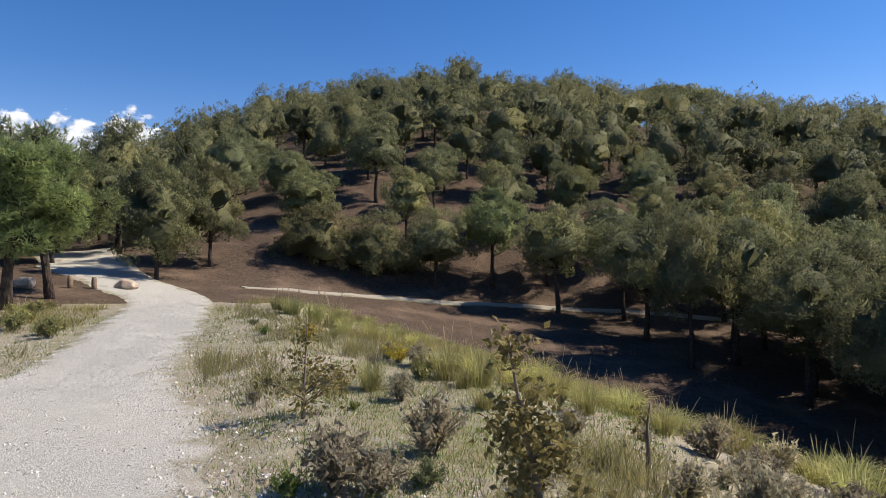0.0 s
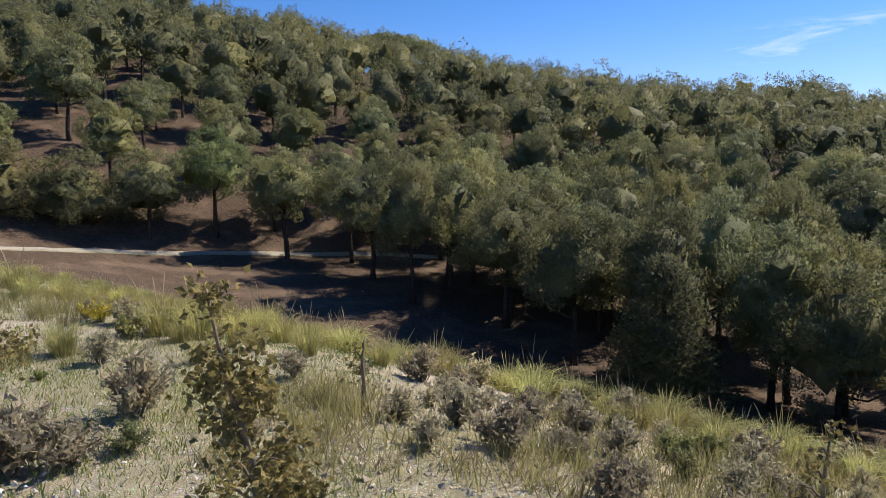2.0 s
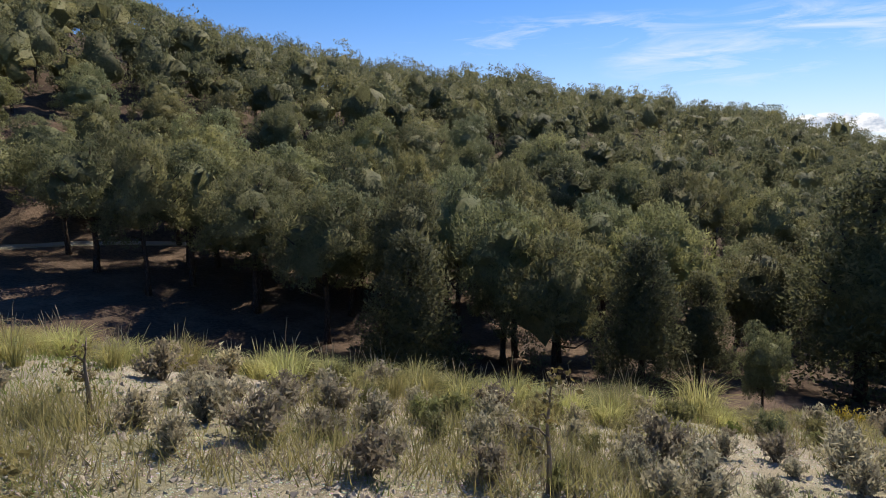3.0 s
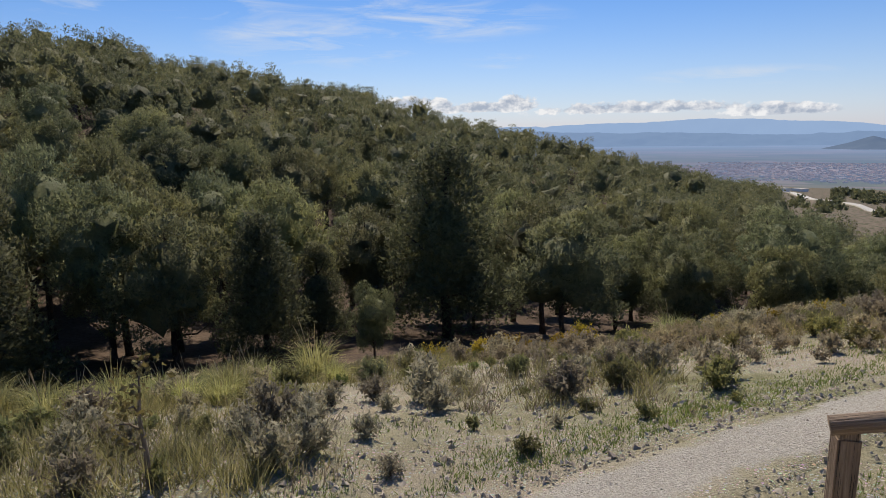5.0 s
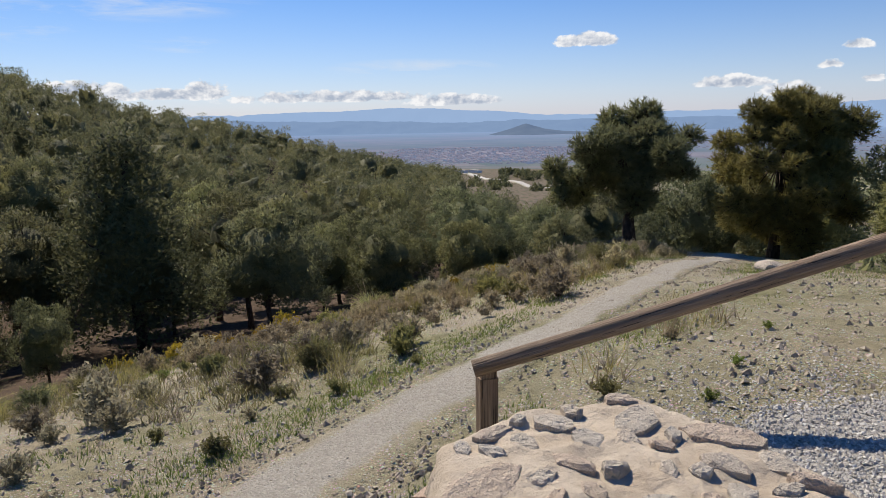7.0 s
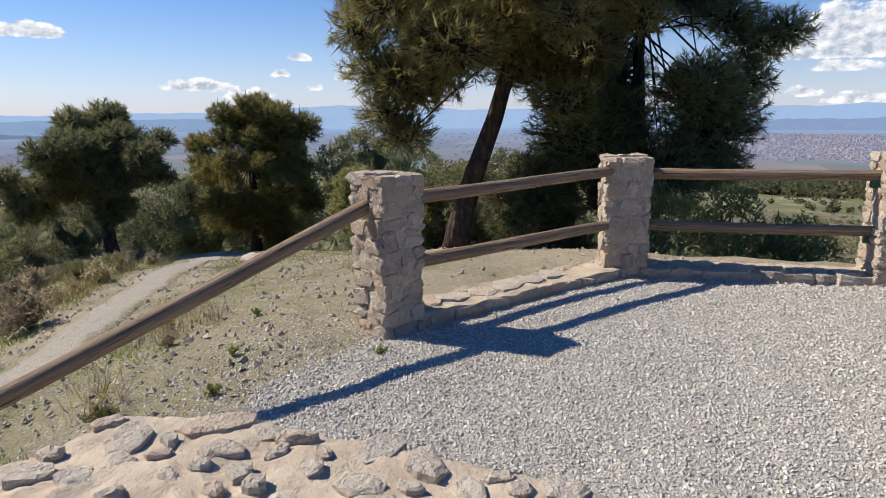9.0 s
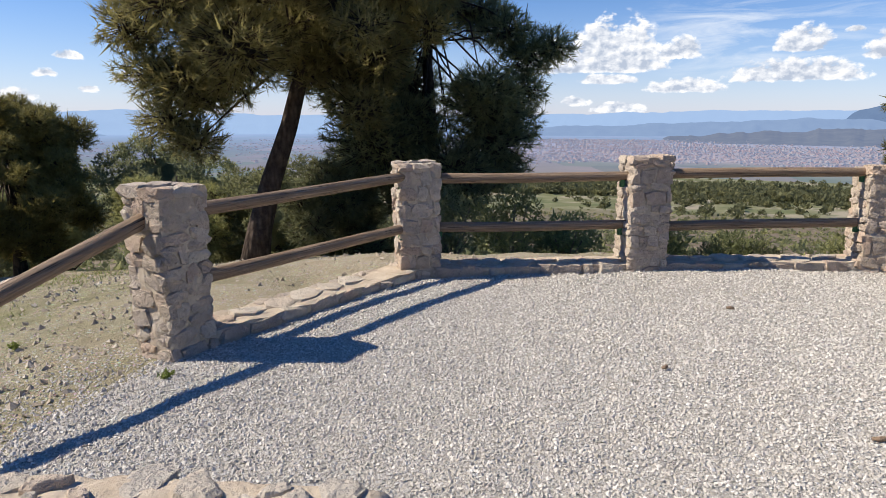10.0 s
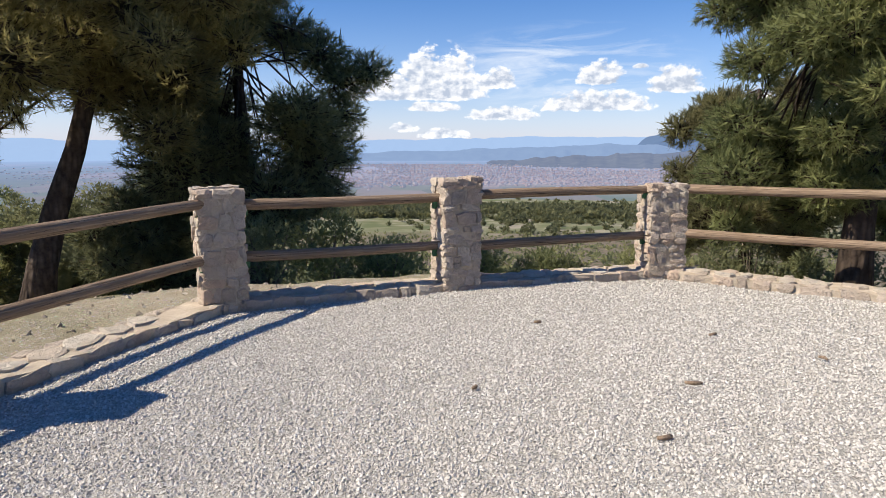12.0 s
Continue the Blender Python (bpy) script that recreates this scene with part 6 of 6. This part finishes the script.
# ---------------------------------------------------------------- things by the track
def bollard(x, y, high):
    root = new("wooden_bollard")
    root.location = (x, y, float(height(x, y)) - .1)
    tagged(root, "short weathered wooden bollard beside the gravel track", "bollard", "bollards at the track")
    v, q = tube([(0, 0, 0), (0, 0, high * .5), (0, 0, high * .96), (0, 0, high + .1)], [.115, .11, .11, .085], 12, .04, 3)
    part("stake", mesh_of("stake", v, tris_of(q), WOOD, None, True), None, root)


def boulder(x, y, size, label):
    bm = bmesh.new()
    bmesh.ops.create_icosphere(bm, subdivisions=3, radius=.5)
    for w in bm.verts:
        w.co += noise.noise_vector(w.co * 2.6 + Vector((x, y, 0))) * .16
        w.co = Vector((w.co.x * size[0], w.co.y * size[1], w.co.z * size[2]))
    me = bpy.data.meshes.new("boulder")
    bm.to_mesh(me)
    bm.free()
    me.materials.append(STONE)
    ob = new("boulder", me)
    ob.location = (x, y, float(height(x, y)) + size[2] * .28)
    tagged(ob, label, "boulder")


bollard(-17.4, 28.2, .55)
bollard(-16.6, 28.7, .55)
boulder(-15.6, 29.6, (1.0, .7, .62), "reddish-brown boulder beside the bollards")
boulder(-18.8, 27.2, (.9, .7, .6), "pale boulder beside the bollards")
boulder(8.9, -7.0, (.5, .4, .2), "flat pale stone lying on the slope")


def twig_piece(x, y, ln, turn):
    v, q = tube([(0, 0, 0), (ln * .5, .01, .004), (ln, -.005, 0)], [.012, .014, .009], 6, .15, 3)
    ob = new("wood_chip", mesh_of("wood_chip", v, tris_of(q), WOOD, None, True))
    ob.location, ob.rotation_euler = (x, y, .04), (0, 0, turn)
    tagged(ob, "small dry stick lying on gravel", "stick", "sticks on the gravel")


for x, y, ln, turn in ((-.8, -3.15, .09, .3), (-1.3, -3.9, .11, -.2), (-1.9, -5.0, .08, .5), (.2, -3.9, .05, 1.0), (-2.4, -4.4, .07, 2.0), (-.5, -5.4, .06, .1)):
    twig_piece(x, y, ln, turn)


# ---------------------------------------------------------------- far below: scrub, tree belts, city, hills
def far_scrub():
    r = np.random.default_rng(51)
    pieces = []
    n = 9000
    b, rad = r.uniform(122, 216, n), 38 + 330 * r.random(n) ** 1.5
    x, y = polar(b, rad)
    z = height(x, y)
    for i in range(n):
        s = r.uniform(.5, 1.1) * (1 + rad[i] * .0015)
        v, t, _ = leaf_cloud([(0, 0, s * .35)], [s * .62], 11, s * .62, r, .7, .5)
        pieces.append((v + np.array([x[i], y[i], z[i]]), t))
    ob = new("scrub", mesh_of("scrub", *joined(pieces), PINE_WARM))
    tagged(ob, "low olive scrub dotted over the brown slope below", "scrub", kind="stuff")


def tree_belts():
    r = np.random.default_rng(52)
    pieces = []
    for b0, b1, r0, r1, n, s0 in ((158, 208, 560, 800, 2600, 7.0), (175, 208, 330, 520, 60, 5.0), (128, 160, 420, 800, 260, 6), (186, 216, 480, 640, 260, 5.5), (165, 216, 820, 1040, 260, 6), (150, 216, 250, 420, 60, 3.5), (109.5, 119, 520, 700, 120, 5.5), (107, 119, 250, 480, 45, 4)):
        for _ in range(n):
            x, y = polar(r.uniform(b0, b1), math.sqrt(r.uniform(r0 * r0, r1 * r1)))
            if value_noise(np.array([x * .012]), np.array([y * .012]), 53)[0] < (-.6 if n > 2000 else -.3):
                continue
            s = s0 * r.uniform(.6, 1.2)
            v, t, _ = leaf_cloud([(0, 0, s * .45), (s * .25, 0, s * .35), (-s * .2, s * .2, s * .4)], [s * .5, s * .38, s * .4], 60, s * .32, r, .75, .5)
            pieces.append((v + np.array([x, y, float(height(x, y))]), t))
    ob = new("tree_belts", mesh_of("tree_belts", *joined(pieces), PINE_DARK))
    tagged(ob, "dark belts of pines and olive trees below the viewpoint", "woodland", kind="stuff")


def city():
    """The town on the plain, thousands of small pale blocks with brown roofs."""
    r = np.random.default_rng(54)
    vs, qs, kinds, n = [], [], [], 0
    for b0, b1, r0, r1, count, hi in ((168, 207, 1400, 1900, 4200, .8), (166, 203, 1900, 3300, 9500, 1.0), (92, 122, 1350, 2100, 5200, .6), (122, 168, 1500, 3300, 1800, .7), (174, 190, 2200, 3000, 1200, 1.5)):
        for _ in range(count):
            b, rad = r.uniform(b0, b1), math.sqrt(r.uniform(r0 * r0, r1 * r1))
            x, y = polar(b, rad)
            if value_noise(np.array([x * .0035]), np.array([y * .0035]), 55)[0] + r.uniform(-.5, .5) < -.25:
                continue
            w, d, h = r.uniform(3.5, 9), r.uniform(3.5, 8), r.uniform(1.6, 3.6) * hi * (1 + (r.random() < .06) * 1.0)
            a = r.choice([.3, .5, 1.1]) + r.normal() * .1
            c, s = math.cos(a), math.sin(a)
            z = float(height(x, y))
            for zz in (z - 1, z + h):
                for u, v in ((-w, -d), (w, -d), (w, d), (-w, d)):
                    vs.append((x + (u * c - v * s) / 2, y + (u * s + v * c) / 2, zz))
            for q in ((0, 1, 5, 4), (1, 2, 6, 5), (2, 3, 7, 6), (3, 0, 4, 7), (4, 5, 6, 7)):
                qs.append([n + k for k in q])
            k = int(r.integers(0, 3))
            kinds += [k] * 4 + [3 if r.random() < .7 else k]
            n += 8
    # walls and roofs are about half blue emission, haze painted into them
    haze_glow = (0.30, 0.40, 0.64)
    mats = [hazy("town_wall_white", (.46, .40, .35), haze_glow, .78, .5), hazy("town_wall_cream", (.48, .36, .27), haze_glow, .78, .46),
            hazy("town_wall_brick", (.44, .27, .19), haze_glow, .78, .46), hazy("town_roof", (.42, .25, .17), haze_glow, .78, .46)]
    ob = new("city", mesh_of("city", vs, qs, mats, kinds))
    tagged(ob, "distant city of white and terracotta blocks on the hazy plain", "city", kind="stuff")


def range_of_hills(name, b0, b1, rad, tops, low, mat, seed, label, rough=.12, depth=300):
    """A chain of hills: ridge heights in degrees above eye level along the bearing."""
    n = int((b1 - b0) * 6)
    bs = np.linspace(b0, b1, n)
    e = np.interp(bs, np.linspace(b0, b1, len(tops)), tops)
    e = e + rough * value_noise(bs * .45, bs * 0 + .5, seed) + rough * .5 * value_noise(bs * 1.3, bs * 0 + .5, seed + 1) + rough * .22 * value_noise(bs * 4, bs * 0 + .5, seed + 2)
    shoulder = min(5.0, .15 * (b1 - b0))
    ends = smoothstep(0, shoulder, bs - b0) * smoothstep(0, shoulder, b1 - bs)
    rows = []
    for f in np.linspace(0, 1, 9):
        r = rad - depth * (1 - f) + 40 * value_noise(bs * .8, bs * 0 + f * 4, seed + 3) * (1 - f) * f * 4
        x, y = polar(bs, r)
        top = low + (1.6 + rad * np.tan(np.radians(e)) - low) * ends
        z = low + (top - low) * (f ** .9) + (top - low) * .13 * value_noise(bs * 1.6, bs * 0 + f * 5, seed + 4) * (1 - f) * f * 4
        rows.append(np.stack([x, y, z], 1))
    v = np.concatenate(rows)
    q = [(k * n + i, k * n + i + 1, (k + 1) * n + i + 1, (k + 1) * n + i) for k in range(8) for i in range(n - 1)]
    ob = new(name, mesh_of(name, v, q, mat, None, True))
    tagged(ob, label, "mountains", kind="structure")


far_scrub()
tree_belts()
city()
# each ridge's blue is mostly emission, haze put into its material
BLUE = (0.37, 0.52, 0.78)
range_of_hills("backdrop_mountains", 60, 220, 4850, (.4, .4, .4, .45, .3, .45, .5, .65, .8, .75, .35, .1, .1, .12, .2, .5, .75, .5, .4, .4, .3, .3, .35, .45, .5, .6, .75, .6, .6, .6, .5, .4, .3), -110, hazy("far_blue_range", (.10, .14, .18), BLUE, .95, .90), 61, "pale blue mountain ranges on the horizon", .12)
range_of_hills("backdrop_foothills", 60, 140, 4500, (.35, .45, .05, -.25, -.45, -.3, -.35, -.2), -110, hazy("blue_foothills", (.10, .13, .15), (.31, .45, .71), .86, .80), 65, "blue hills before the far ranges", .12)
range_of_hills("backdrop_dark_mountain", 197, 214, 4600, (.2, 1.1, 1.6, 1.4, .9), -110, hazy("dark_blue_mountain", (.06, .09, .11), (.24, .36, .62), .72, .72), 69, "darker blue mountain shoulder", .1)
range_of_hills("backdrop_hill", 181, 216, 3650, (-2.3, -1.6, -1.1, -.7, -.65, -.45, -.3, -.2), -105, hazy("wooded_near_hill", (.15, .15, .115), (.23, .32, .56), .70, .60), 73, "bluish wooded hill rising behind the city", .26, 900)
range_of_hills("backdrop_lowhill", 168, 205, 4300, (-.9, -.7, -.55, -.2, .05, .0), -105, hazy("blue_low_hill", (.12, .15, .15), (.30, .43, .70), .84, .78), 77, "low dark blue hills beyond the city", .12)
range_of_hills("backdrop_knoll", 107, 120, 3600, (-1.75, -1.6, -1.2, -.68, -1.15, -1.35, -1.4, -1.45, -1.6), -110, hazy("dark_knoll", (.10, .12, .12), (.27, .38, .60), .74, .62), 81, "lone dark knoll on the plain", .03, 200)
ribbon("far_track", [polar(106.5, 620), polar(108.5, 520), polar(110, 470), polar(112, 420), polar(114.5, 380), polar(117, 330)], [7] * 6, TRACK, .8, "pale dirt track across the brown hillside", "track", 8)


def far_house(bearing, rad, w, d, h):
    x, y = polar(bearing, rad)
    root = new("house")
    root.location, root.rotation_euler = (x, y, float(height(x, y))), (0, 0, .6)
    tagged(root, "small white flat-roofed house among the pines", "house")
    bm = bmesh.new()
    bmesh.ops.create_cube(bm, size=1.0)
    for c in bm.verts:
        c.co = Vector((c.co.x * w, c.co.y * d, (c.co.z + .5) * (h + 2) - 2))
    # wall and roof colours include a tenth of bluish emission as painted haze
    part("wall", bm, hazy("white_render", (.75, .73, .70), (.4, .5, .7), .5, .1), root)
    bm = bmesh.new()
    bmesh.ops.create_cube(bm, size=1.0)
    for c in bm.verts:
        c.co = Vector((c.co.x * (w + .6), c.co.y * (d + .6), h + .2 + c.co.z * .4))
    part("roof", bm, hazy("grey_roof", (.5, .48, .45), (.4, .5, .7), .5, .1), root)


far_house(106.2, 640, 10, 7, 2.6)
far_house(107.4, 660, 12, 7, 2.4)
